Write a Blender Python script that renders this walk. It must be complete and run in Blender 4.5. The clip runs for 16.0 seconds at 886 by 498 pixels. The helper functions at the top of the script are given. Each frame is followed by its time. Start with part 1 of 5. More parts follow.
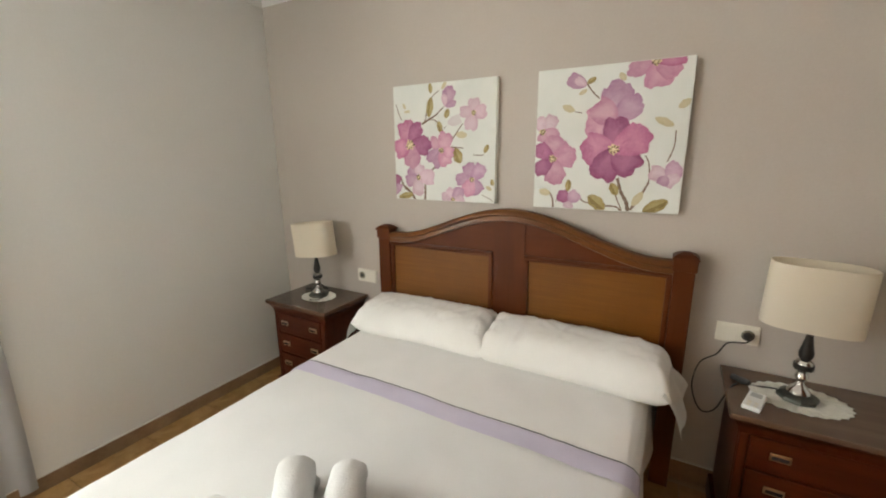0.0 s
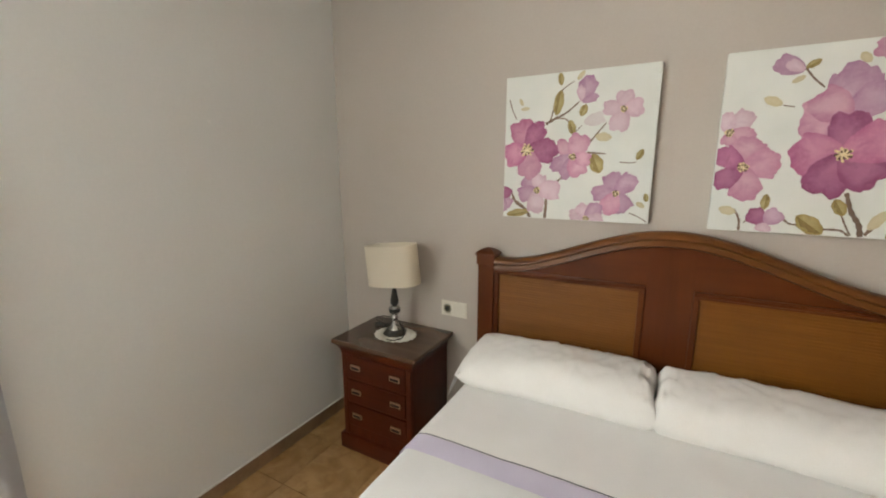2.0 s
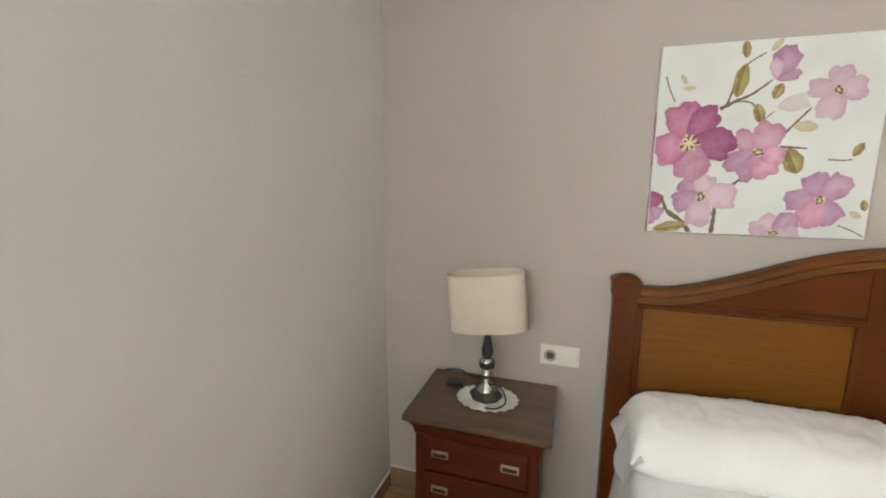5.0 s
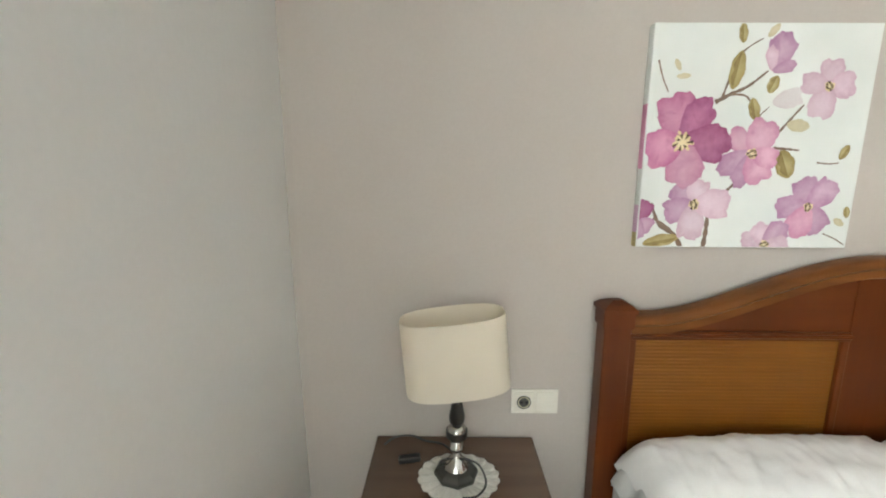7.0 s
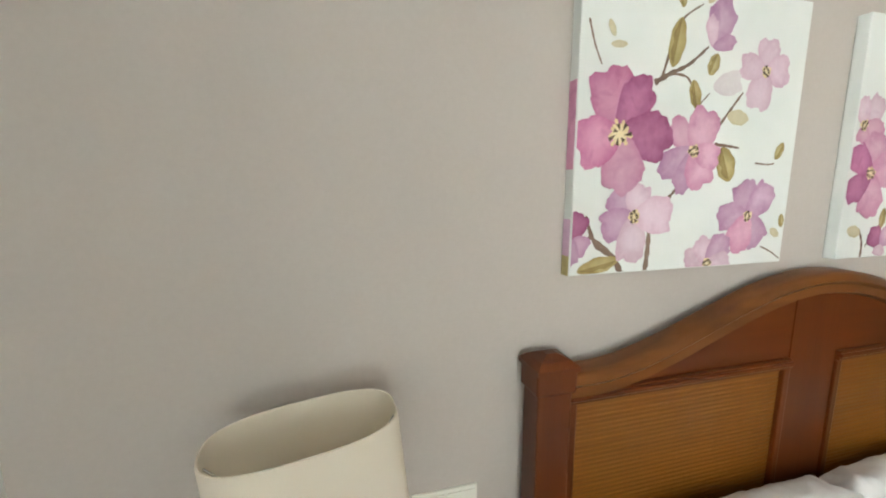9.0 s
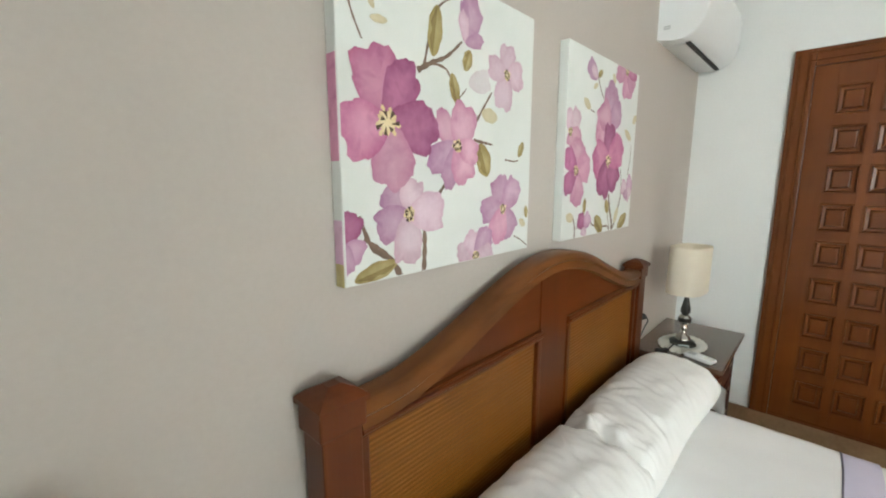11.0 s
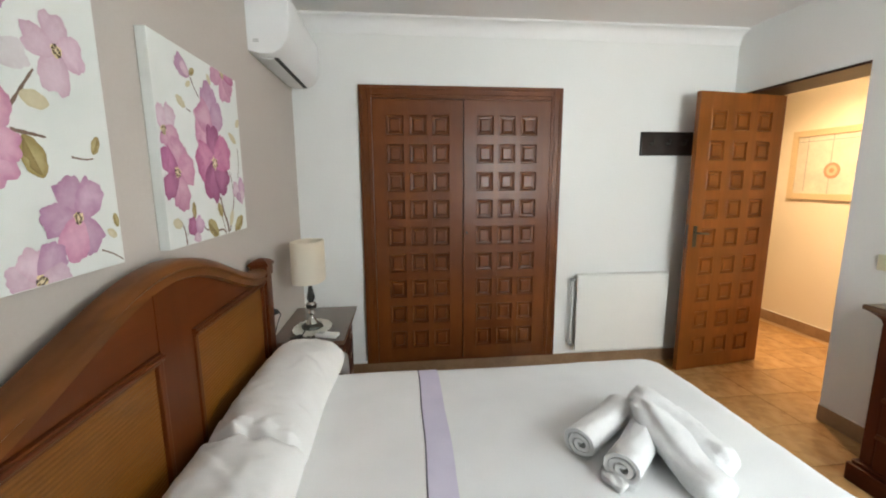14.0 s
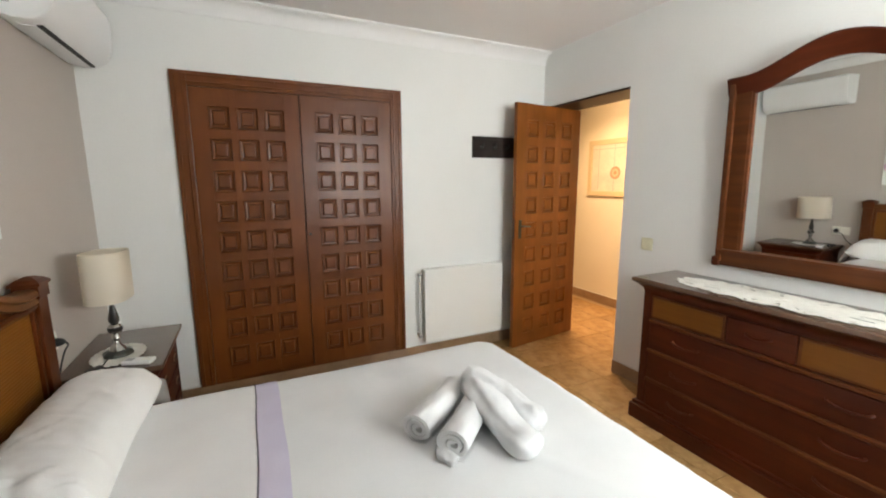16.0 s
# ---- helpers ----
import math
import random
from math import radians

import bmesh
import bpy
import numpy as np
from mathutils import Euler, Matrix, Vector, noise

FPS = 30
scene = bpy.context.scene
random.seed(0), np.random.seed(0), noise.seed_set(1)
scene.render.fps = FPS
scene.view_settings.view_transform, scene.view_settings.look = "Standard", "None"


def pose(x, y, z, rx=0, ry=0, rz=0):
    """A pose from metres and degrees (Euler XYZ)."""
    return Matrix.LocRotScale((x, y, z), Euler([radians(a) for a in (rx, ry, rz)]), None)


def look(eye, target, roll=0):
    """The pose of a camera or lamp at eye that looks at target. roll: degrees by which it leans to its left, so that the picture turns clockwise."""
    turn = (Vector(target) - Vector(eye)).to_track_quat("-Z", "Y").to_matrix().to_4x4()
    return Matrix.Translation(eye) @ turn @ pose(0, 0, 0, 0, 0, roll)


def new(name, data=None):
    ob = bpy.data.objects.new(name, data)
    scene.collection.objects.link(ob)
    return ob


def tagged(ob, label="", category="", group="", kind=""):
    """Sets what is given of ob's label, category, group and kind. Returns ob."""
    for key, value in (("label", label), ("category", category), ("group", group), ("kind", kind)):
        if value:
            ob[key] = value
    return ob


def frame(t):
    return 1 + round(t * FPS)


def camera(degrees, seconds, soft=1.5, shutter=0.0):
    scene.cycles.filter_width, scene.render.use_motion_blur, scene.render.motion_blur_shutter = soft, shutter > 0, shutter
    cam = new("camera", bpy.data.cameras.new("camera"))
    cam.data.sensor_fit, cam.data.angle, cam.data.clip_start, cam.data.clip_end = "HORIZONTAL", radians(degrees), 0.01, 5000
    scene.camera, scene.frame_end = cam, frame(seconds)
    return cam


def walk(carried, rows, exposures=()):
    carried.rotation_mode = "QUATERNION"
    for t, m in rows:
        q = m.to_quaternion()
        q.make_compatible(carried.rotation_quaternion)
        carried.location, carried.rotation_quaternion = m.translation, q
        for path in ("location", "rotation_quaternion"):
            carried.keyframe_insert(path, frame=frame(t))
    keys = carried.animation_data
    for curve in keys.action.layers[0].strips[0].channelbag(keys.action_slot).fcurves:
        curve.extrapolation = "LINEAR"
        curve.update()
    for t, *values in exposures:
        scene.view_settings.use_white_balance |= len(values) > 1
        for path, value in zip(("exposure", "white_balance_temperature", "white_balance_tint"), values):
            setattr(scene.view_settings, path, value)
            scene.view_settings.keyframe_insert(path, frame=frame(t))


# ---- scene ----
cam = camera(94.8, 16.0, 2.0)
PATH = [
    (0, (0.465, 0.442, 1.481), (-0.485, 2.144, 1.033), -0.4),
    (0.5, (0.285, 0.456, 1.477), (-0.658, 2.167, 1.049), -0.4),
    (1, (0.088, 0.487, 1.454), (-0.843, 2.21, 1.05), -0.1),
    (1.5, (-0.084, 0.542, 1.457), (-1.02, 2.265, 1.064), -0.0),
    (2, (-0.247, 0.575, 1.455), (-1.191, 2.297, 1.071), 0.0),
    (2.5, (-0.424, 0.571, 1.426), (-1.355, 2.305, 1.068), 0.2),
    (3, (-0.587, 0.571, 1.419), (-1.491, 2.323, 1.083), 0.5),
    (3.5, (-0.722, 0.601, 1.403), (-1.605, 2.366, 1.079), 0.5),
    (4, (-0.882, 0.65, 1.372), (-1.687, 2.456, 1.070), 0.8),
    (4.2, (-0.938, 0.676, 1.368), (-1.713, 2.498, 1.083), 0.9),
    (6.3, (-1.446, 1.047, 1.451), (-1.612, 3.007, 1.087), 0.5),
    (6.5, (-1.458, 1.084, 1.458), (-1.574, 3.047, 1.089), 0.4),
    (7, (-1.455, 1.19, 1.439), (-1.473, 3.159, 1.09), 0.3),
    (7.5, (-1.439, 1.32, 1.439), (-1.337, 3.287, 1.09), 0.3),
    (8, (-1.426, 1.436, 1.443), (-1.201, 3.393, 1.099), 0.2),
    (8.2, (-1.421, 1.477, 1.44), (-1.141, 3.428, 1.102), 0.2),
    (10.3, (-1.318, 1.745, 1.436), (-0.214, 3.379, 1.104), -0.1),
    (10.5, (-1.307, 1.746, 1.439), (-0.102, 3.305, 1.095), 0.1),
    (11, (-1.302, 1.751, 1.432), (0.135, 3.102, 1.099), -0.1),
    (11.5, (-1.314, 1.772, 1.434), (0.33, 2.861, 1.101), -0.0),
    (12, (-1.327, 1.795, 1.433), (0.478, 2.589, 1.099), 0.2),
    (12.5, (-1.339, 1.786, 1.431), (0.567, 2.297, 1.104), 0.1),
    (13, (-1.347, 1.763, 1.432), (0.612, 2.004, 1.109), -0.0),
    (13.5, (-1.35, 1.729, 1.43), (0.624, 1.733, 1.108), -0.2),
    (14, (-1.348, 1.7, 1.428), (0.614, 1.49, 1.106), -0.3),
    (14.5, (-1.344, 1.672, 1.415), (0.59, 1.275, 1.097), -0.3),
    (15, (-1.351, 1.654, 1.413), (0.539, 1.084, 1.095), -0.2),
    (15.5, (-1.365, 1.629, 1.415), (0.474, 0.912, 1.095), -0.3),
    (16, (-1.384, 1.606, 1.418), (0.395, 0.751, 1.096), -0.3),
]
EXPOSURES = [(0.0, -0.07, 7400, 8), (2.5, -0.17, 7300, 9), (4.2, -0.13, 7150, 10), (6.5, 0.30, 6650, 4), (8.2, 0.30, 6650, 4),
             (11.0, 0.22, 6550, 2), (12.5, 0.17, 6550, 3), (14.5, -0.05, 6600, 7), (16.0, -0.05, 6800, 8)]
walk(cam, [(t, look(eye, target, roll)) for t, eye, target, roll in PATH], EXPOSURES)

# ---- world, sun, large lights ----
world = bpy.data.worlds.new("world")
scene.world = world
world.use_nodes = True
wn = world.node_tree.nodes
sky = wn.new("ShaderNodeTexSky")
sky.sky_type, sky.sun_disc = "NISHITA", False
sky.sun_elevation, sky.sun_rotation = radians(48), radians(200)
world.node_tree.links.new(sky.outputs[0], wn["Background"].inputs[0])
wn["Background"].inputs[1].default_value = 0.12

sun = new("sun", bpy.data.lights.new("sun", "SUN"))
sun.data.energy, sun.data.angle, sun.data.color = 2.5, radians(0.5), (1, 0.95, 0.88)
sun.matrix_world = look((4, 10, 12), (0, 0, 0))


def area_lamp(name, m, w, h, energy, color, spread=180):
    lamp = new(name, bpy.data.lights.new(name, "AREA"))
    lamp.data.shape, lamp.data.size, lamp.data.size_y = "RECTANGLE", w, h
    lamp.data.energy, lamp.data.color, lamp.data.spread = energy, color, radians(spread)
    lamp.matrix_world = m
    return lamp


# room: x from the window wall to the wardrobe wall, y from the door wall to the bed wall
XL, XR, YM, YB, H = -1.925, 1.575, -0.80, 2.39, 2.50
WY0, WY1, WZ0, WZ1 = -0.66, 0.50, 0.98, 2.24   # window in the side wall
WX0, WX1 = -1.76, -1.22                         # narrow unseen window opposite the bed, added to even out the daylight
DX0, DX1, DZ = 0.675, 1.53, 2.045            # doorway to the hall
HY = -2.10                                  # far wall of the hall
WALL = 0.30

area_lamp("unseen_daylight", look((XL - 0.20, (WY0 + WY1) / 2, (WZ0 + WZ1) / 2), (0, (WY0 + WY1) / 2, (WZ0 + WZ1) / 2)), WY1 - WY0, WZ1 - WZ0, 52, (0.92, 0.97, 1.0))
# added daylight from an unseen opening, balances the side window across the walls
area_lamp("unseen_daylight", look(((WX0 + WX1) / 2, YM - 0.20, (WZ0 + WZ1) / 2), ((WX0 + WX1) / 2, 1, (WZ0 + WZ1) / 2)), WX1 - WX0, WZ1 - WZ0, 13, (0.88, 0.96, 1.0))
area_lamp("hall_light", look((1.66, -1.24, 2.44), (1.66, -1.30, 0)), 0.30, 0.22, 43, (1.0, 0.66, 0.37), 138)

# ---- materials ----


def node_mat(name):
    m = bpy.data.materials.new(name)
    m.use_nodes = True
    nt = m.node_tree
    return m, nt, nt.nodes["Principled BSDF"]


def mixed(nt, fac, a, b):
    mx = nt.nodes.new("ShaderNodeMix")
    mx.data_type = "RGBA"
    for sock, v in ((mx.inputs[0], fac), (mx.inputs[6], a), (mx.inputs[7], b)):
        if isinstance(v, bpy.types.NodeSocket):
            nt.links.new(v, sock)
        else:
            sock.default_value = v if isinstance(v, (int, float)) else (*v, 1)
    return mx.outputs[2]


def noise_out(nt, scale, detail=4, stretch=(1, 1, 1), distort=0.0):
    tc = nt.nodes.new("ShaderNodeTexCoord")
    mp = nt.nodes.new("ShaderNodeMapping")
    mp.inputs["Scale"].default_value = stretch
    tx = nt.nodes.new("ShaderNodeTexNoise")
    tx.inputs["Scale"].default_value, tx.inputs["Detail"].default_value = scale, detail
    tx.inputs["Distortion"].default_value = distort
    nt.links.new(tc.outputs["Object"], mp.inputs[0])
    nt.links.new(mp.outputs[0], tx.inputs[0])
    return tx.outputs[0]


def ramped(nt, fac, lo, hi):
    r = nt.nodes.new("ShaderNodeMapRange")
    r.inputs[1].default_value, r.inputs[2].default_value = lo, hi
    nt.links.new(fac, r.inputs[0])
    return r.outputs[0]


def bump(nt, p, h, strength, dist):
    b = nt.nodes.new("ShaderNodeBump")
    b.inputs["Strength"].default_value, b.inputs["Distance"].default_value = strength, dist
    nt.links.new(h, b.inputs["Height"])
    nt.links.new(b.outputs[0], p.inputs["Normal"])


def surface(name, a, b, rough=0.6, big=2.0, fine=60.0, bump_by=0.15, dist=0.002, metal=0.0, coat=0.0):
    """Two tones mixed at two scales, with fine relief."""
    m, nt, p = node_mat(name)
    n1, n2 = noise_out(nt, big, 3), noise_out(nt, fine, 5)
    ad = nt.nodes.new("ShaderNodeMath")
    ad.operation = "MULTIPLY_ADD"
    nt.links.new(n2, ad.inputs[0])
    ad.inputs[1].default_value = 0.45
    nt.links.new(n1, ad.inputs[2])
    nt.links.new(mixed(nt, ramped(nt, ad.outputs[0], 0.45, 1.0), a, b), p.inputs["Base Color"])
    rr = nt.nodes.new("ShaderNodeMapRange")
    rr.inputs[3].default_value, rr.inputs[4].default_value = rough * 0.85, min(1, rough * 1.15)
    nt.links.new(n1, rr.inputs[0])
    nt.links.new(rr.outputs[0], p.inputs["Roughness"])
    p.inputs["Metallic"].default_value = metal
    p.inputs["Coat Weight"].default_value = coat
    p.inputs["Coat Roughness"].default_value = 0.12
    if bump_by:
        bump(nt, p, n2, bump_by, dist)
    return m


def wood(name, dark, light, along="z", rough=0.32, coat=0.25, scale=1.0, gloss=0.16):
    """Varnished wood: streaks along one axis, pores and a slight varnish."""
    m, nt, p = node_mat(name)
    st = {"x": (0.06, 1, 1), "y": (1, 0.06, 1), "z": (1, 1, 0.06)}[along]
    n1 = noise_out(nt, 26 * scale, 5, st, 0.6)
    n2 = noise_out(nt, 3.0, 2)
    n3 = noise_out(nt, 180, 3, st)
    c = mixed(nt, ramped(nt, n1, 0.32, 0.68), dark, light)
    c = mixed(nt, ramped(nt, n2, 0.35, 0.75), c, [v * 0.78 for v in dark])
    info = nt.nodes.new("ShaderNodeObjectInfo")
    hs = nt.nodes.new("ShaderNodeHueSaturation")
    vr = nt.nodes.new("ShaderNodeMapRange")
    vr.inputs[3].default_value, vr.inputs[4].default_value = 0.95, 1.05
    nt.links.new(info.outputs["Random"], vr.inputs[0])
    nt.links.new(vr.outputs[0], hs.inputs["Value"])
    nt.links.new(c, hs.inputs["Color"])
    nt.links.new(hs.outputs[0], p.inputs["Base Color"])
    p.inputs["Roughness"].default_value = rough
    p.inputs["Coat Weight"].default_value = coat
    p.inputs["Coat Roughness"].default_value = gloss
    p.inputs["Specular IOR Level"].default_value = 0.22
    bump(nt, p, n3, 0.12, 0.001)
    return m


def plain(name, c, rough=0.5, metal=0.0, **more):
    m, nt, p = node_mat(name)
    p.inputs["Base Color"].default_value = (*c, 1)
    p.inputs["Roughness"].default_value, p.inputs["Metallic"].default_value = rough, metal
    for k, v in more.items():
        p.inputs[k.replace("_", " ")].default_value = v
    return m


M_TAUPE = surface("taupe_paint", (0.50, 0.450, 0.408), (0.55, 0.498, 0.454), 0.75, 1.2, 90, 0.12, 0.0015)
M_WHITE = surface("white_paint", (0.76, 0.77, 0.75), (0.82, 0.82, 0.80), 0.7, 1.1, 80, 0.14, 0.0015)
M_CEIL = surface("ceiling_paint", (0.73, 0.71, 0.69), (0.78, 0.76, 0.74), 0.85, 1.0, 70, 0.1, 0.0015)
M_PLASTER = surface("plaster_moulding", (0.80, 0.80, 0.79), (0.84, 0.84, 0.83), 0.6, 2, 50, 0.05)
M_HALL = surface("hall_paint", (0.74, 0.68, 0.56), (0.80, 0.74, 0.62), 0.75, 1.2, 90, 0.1)
M_WARD = wood("wardrobe_wood", (0.132, 0.0355, 0.0060), (0.170, 0.049, 0.0086), "z", 0.38, 0.26, 0.8, 0.2)
M_DOOR = wood("door_wood", (0.215, 0.066, 0.011), (0.275, 0.091, 0.017), "z", 0.36, 0.3, 0.8, 0.16)
M_MAHOG = wood("mahogany", (0.066, 0.0105, 0.0026), (0.106, 0.0195, 0.0048), "x", 0.42, 0.07)
M_MAHOGZ = wood("mahogany_upright", (0.068, 0.0110, 0.0027), (0.108, 0.0200, 0.0050), "z", 0.42, 0.07)
M_HEAD = wood("headboard_wood", (0.098, 0.0215, 0.0036), (0.132, 0.0315, 0.0056), "x", 0.40, 0.12, 0.7)
M_HEADZ = wood("headboard_wood_upright", (0.098, 0.0215, 0.0036), (0.132, 0.0315, 0.0056), "z", 0.40, 0.12, 0.7)
M_TOP = wood("dark_table_top", (0.122, 0.070, 0.044), (0.158, 0.094, 0.062), "x", 0.26, 0.7, 0.8, 0.1)
M_MID = wood("mid_brown_wood", (0.090, 0.024, 0.006), (0.155, 0.046, 0.012), "x", 0.40, 0.06)
M_RIM = wood("honey_moulding", (0.115, 0.038, 0.008), (0.200, 0.070, 0.016), "x", 0.36, 0.12)
M_LINEN = surface("white_linen", (0.70, 0.706, 0.71), (0.765, 0.77, 0.772), 0.9, 5, 240, 0.18, 0.001)
M_SHEET = surface("white_percale", (0.79, 0.785, 0.78), (0.85, 0.845, 0.84), 0.9, 5, 240, 0.18, 0.001)
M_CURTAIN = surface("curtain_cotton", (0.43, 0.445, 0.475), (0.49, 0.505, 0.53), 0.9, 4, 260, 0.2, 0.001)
M_PILLOW = surface("pillow_cotton", (0.78, 0.77, 0.75), (0.84, 0.835, 0.82), 0.9, 7, 200, 0.2, 0.001)
M_TOWEL = surface("towel_terry", (0.68, 0.685, 0.69), (0.76, 0.765, 0.765), 1.0, 14, 230, 0.9, 0.004)
M_LILAC = surface("lilac_cotton", (0.58, 0.54, 0.68), (0.66, 0.62, 0.75), 0.9, 6, 240, 0.15, 0.001)
M_SEAM = plain("grey_seam", (0.14, 0.13, 0.17), 0.9)
M_SHADE = surface("ivory_shade_cloth", (0.88, 0.82, 0.71), (0.91, 0.86, 0.76), 0.85, 3, 300, 0.25, 0.0008)
shade_nt = M_SHADE.node_tree
shade_bsdf = shade_nt.nodes["Principled BSDF"]
shade_glow, shade_mix = shade_nt.nodes.new("ShaderNodeBsdfTranslucent"), shade_nt.nodes.new("ShaderNodeMixShader")
shade_glow.inputs[0].default_value = (0.94, 0.87, 0.74, 1)
shade_mix.inputs[0].default_value = 0.42
shade_nt.links.new(shade_bsdf.outputs[0], shade_mix.inputs[1])
shade_nt.links.new(shade_glow.outputs[0], shade_mix.inputs[2])
shade_nt.links.new(shade_mix.outputs[0], shade_nt.nodes["Material Output"].inputs[0])
M_CHROME = plain("grey_chrome", (0.50, 0.49, 0.47), 0.16, 1.0)
M_BLACKM = plain("dark_metal", (0.05, 0.048, 0.045), 0.3, 0.6)
M_GUN = plain("gunmetal", (0.13, 0.135, 0.125), 0.28, 0.9)
M_BRASS = plain("old_brass", (0.62, 0.52, 0.40), 0.3, 1.0)
M_LACE = surface("lace_cotton", (0.60, 0.585, 0.53), (0.71, 0.695, 0.64), 0.95, 30, 200, 0.5, 0.002)
M_PLASTIC = surface("ivory_plastic", (0.80, 0.77, 0.68), (0.84, 0.81, 0.73), 0.35, 4, 60, 0.0)
M_AGED = surface("aged_plastic", (0.62, 0.58, 0.40), (0.68, 0.64, 0.46), 0.4, 4, 60, 0.0)
M_ACW = surface("white_plastic", (0.82, 0.83, 0.83), (0.85, 0.855, 0.855), 0.35, 3, 60, 0.0)
# near-black that paints the shade inside gaps, slots and holes
M_SLOT = plain("gap_shade_black", (0.02, 0.02, 0.022), 0.6)
M_CABLE = plain("black_rubber", (0.025, 0.025, 0.025), 0.5)
M_RAD = surface("radiator_enamel", (0.78, 0.79, 0.76), (0.82, 0.83, 0.80), 0.4, 2, 50, 0.0)
M_RADG = plain("grey_enamel", (0.42, 0.43, 0.43), 0.45)
M_ESPRESSO = wood("espresso_wood", (0.018, 0.012, 0.010), (0.04, 0.026, 0.02), "y", 0.45, 0.1)
M_MIRROR = plain("mirror_glass", (0.90, 0.92, 0.90), 0.015, 1.0)
M_BASE = surface("brown_skirting_tile", (0.24, 0.145, 0.078), (0.37, 0.24, 0.14), 0.35, 8, 60, 0.05, coat=0.2)
M_FILLET = plain("white_grout_line", (0.72, 0.70, 0.66), 0.8)
M_GROUT = surface("brown_grout", (0.33, 0.21, 0.105), (0.40, 0.26, 0.14), 0.9, 6, 80, 0.1)
M_FRAMEW = plain("white_lacquer", (0.8, 0.8, 0.8), 0.35)


def tile_mat():
    m, nt, p = node_mat("brown_marbled_tile")
    n1, n2 = noise_out(nt, 3.2, 5, distort=1.4), noise_out(nt, 14, 6, distort=0.8)
    c = mixed(nt, ramped(nt, n1, 0.35, 0.68), (0.37, 0.205, 0.078), (0.56, 0.355, 0.160))
    c = mixed(nt, ramped(nt, n2, 0.42, 0.75), c, (0.31, 0.175, 0.072))
    info = nt.nodes.new("ShaderNodeObjectInfo")
    hs = nt.nodes.new("ShaderNodeHueSaturation")
    vr = nt.nodes.new("ShaderNodeMapRange")
    vr.inputs[3].default_value, vr.inputs[4].default_value = 0.9, 1.1
    nt.links.new(info.outputs["Random"], vr.inputs[0])
    nt.links.new(vr.outputs[0], hs.inputs["Value"])
    nt.links.new(c, hs.inputs["Color"])
    nt.links.new(hs.outputs[0], p.inputs["Base Color"])
    p.inputs["Roughness"].default_value = 0.22
    bump(nt, p, n2, 0.03, 0.002)
    return m


def cane_mat():
    """Varnished split cane, honey brown, its strands a little uneven in tone along and across."""
    m, nt, p = node_mat("woven_cane")
    n, strand = noise_out(nt, 4, 3), noise_out(nt, 70, 2, (0.05, 0.05, 1))
    c = mixed(nt, ramped(nt, strand, 0.3, 0.7), (0.170, 0.059, 0.006), (0.206, 0.076, 0.008))
    c = mixed(nt, ramped(nt, n, 0.35, 0.8), c, (0.152, 0.050, 0.005))
    nt.links.new(c, p.inputs["Base Color"])
    p.inputs["Roughness"].default_value = 0.46
    p.inputs["Specular IOR Level"].default_value = 0.3
    bump(nt, p, noise_out(nt, 320, 3, (1, 1, 0.2)), 0.2, 0.001)
    return m


def glass_mat():
    m, nt, p = node_mat("window_glass")
    p.inputs["Base Color"].default_value = (1, 1, 1, 1)
    p.inputs["Roughness"].default_value, p.inputs["Transmission Weight"].default_value = 0.0, 1.0
    p.inputs["IOR"].default_value = 1.05
    return m


M_TILE, M_CANE, M_GLASS = tile_mat(), cane_mat(), glass_mat()

# ---- mesh helpers ----


def box(bm, x0, x1, y0, y1, z0, z1, bevel=0.0, seg=2):
    made = bmesh.ops.create_cube(bm, size=1, matrix=Matrix.LocRotScale(((x0 + x1) / 2, (y0 + y1) / 2, (z0 + z1) / 2), None, (abs(x1 - x0), abs(y1 - y0), abs(z1 - z0))))
    if bevel:
        edges = list({e for v in made["verts"] for e in v.link_edges})
        bmesh.ops.bevel(bm, geom=edges, offset=bevel, segments=seg, profile=0.6, affect="EDGES")
    return bm


def boxes(*rows, bevel=0.0):
    bm = bmesh.new()
    for r in rows:
        box(bm, *r, bevel=bevel)
    return bm


def lathe(profile, n=24, squash=(1, 1), at=(0, 0, 0)):
    bm = bmesh.new()
    rings = [[bm.verts.new((at[0] + squash[0] * r * math.cos(2 * math.pi * k / n), at[1] + squash[1] * r * math.sin(2 * math.pi * k / n), at[2] + z)) for k in range(n)] for r, z in profile]
    for a, b in zip(rings, rings[1:]):
        for k in range(n):
            bm.faces.new((a[k], a[(k + 1) % n], b[(k + 1) % n], b[k]))
    bm.faces.new(rings[0][::-1])
    bm.faces.new(rings[-1])
    return bm


def loft(rings, closed=True, caps=True):
    """A skin over rings of points of equal number."""
    bm = bmesh.new()
    vs = [[bm.verts.new(p) for p in ring] for ring in rings]
    n = len(vs[0])
    for a, b in zip(vs, vs[1:]):
        for k in range(n if closed else n - 1):
            bm.faces.new((a[k], a[(k + 1) % n], b[(k + 1) % n], b[k]))
    if caps:
        bm.faces.new(vs[0][::-1])
        bm.faces.new(vs[-1])
    return bm


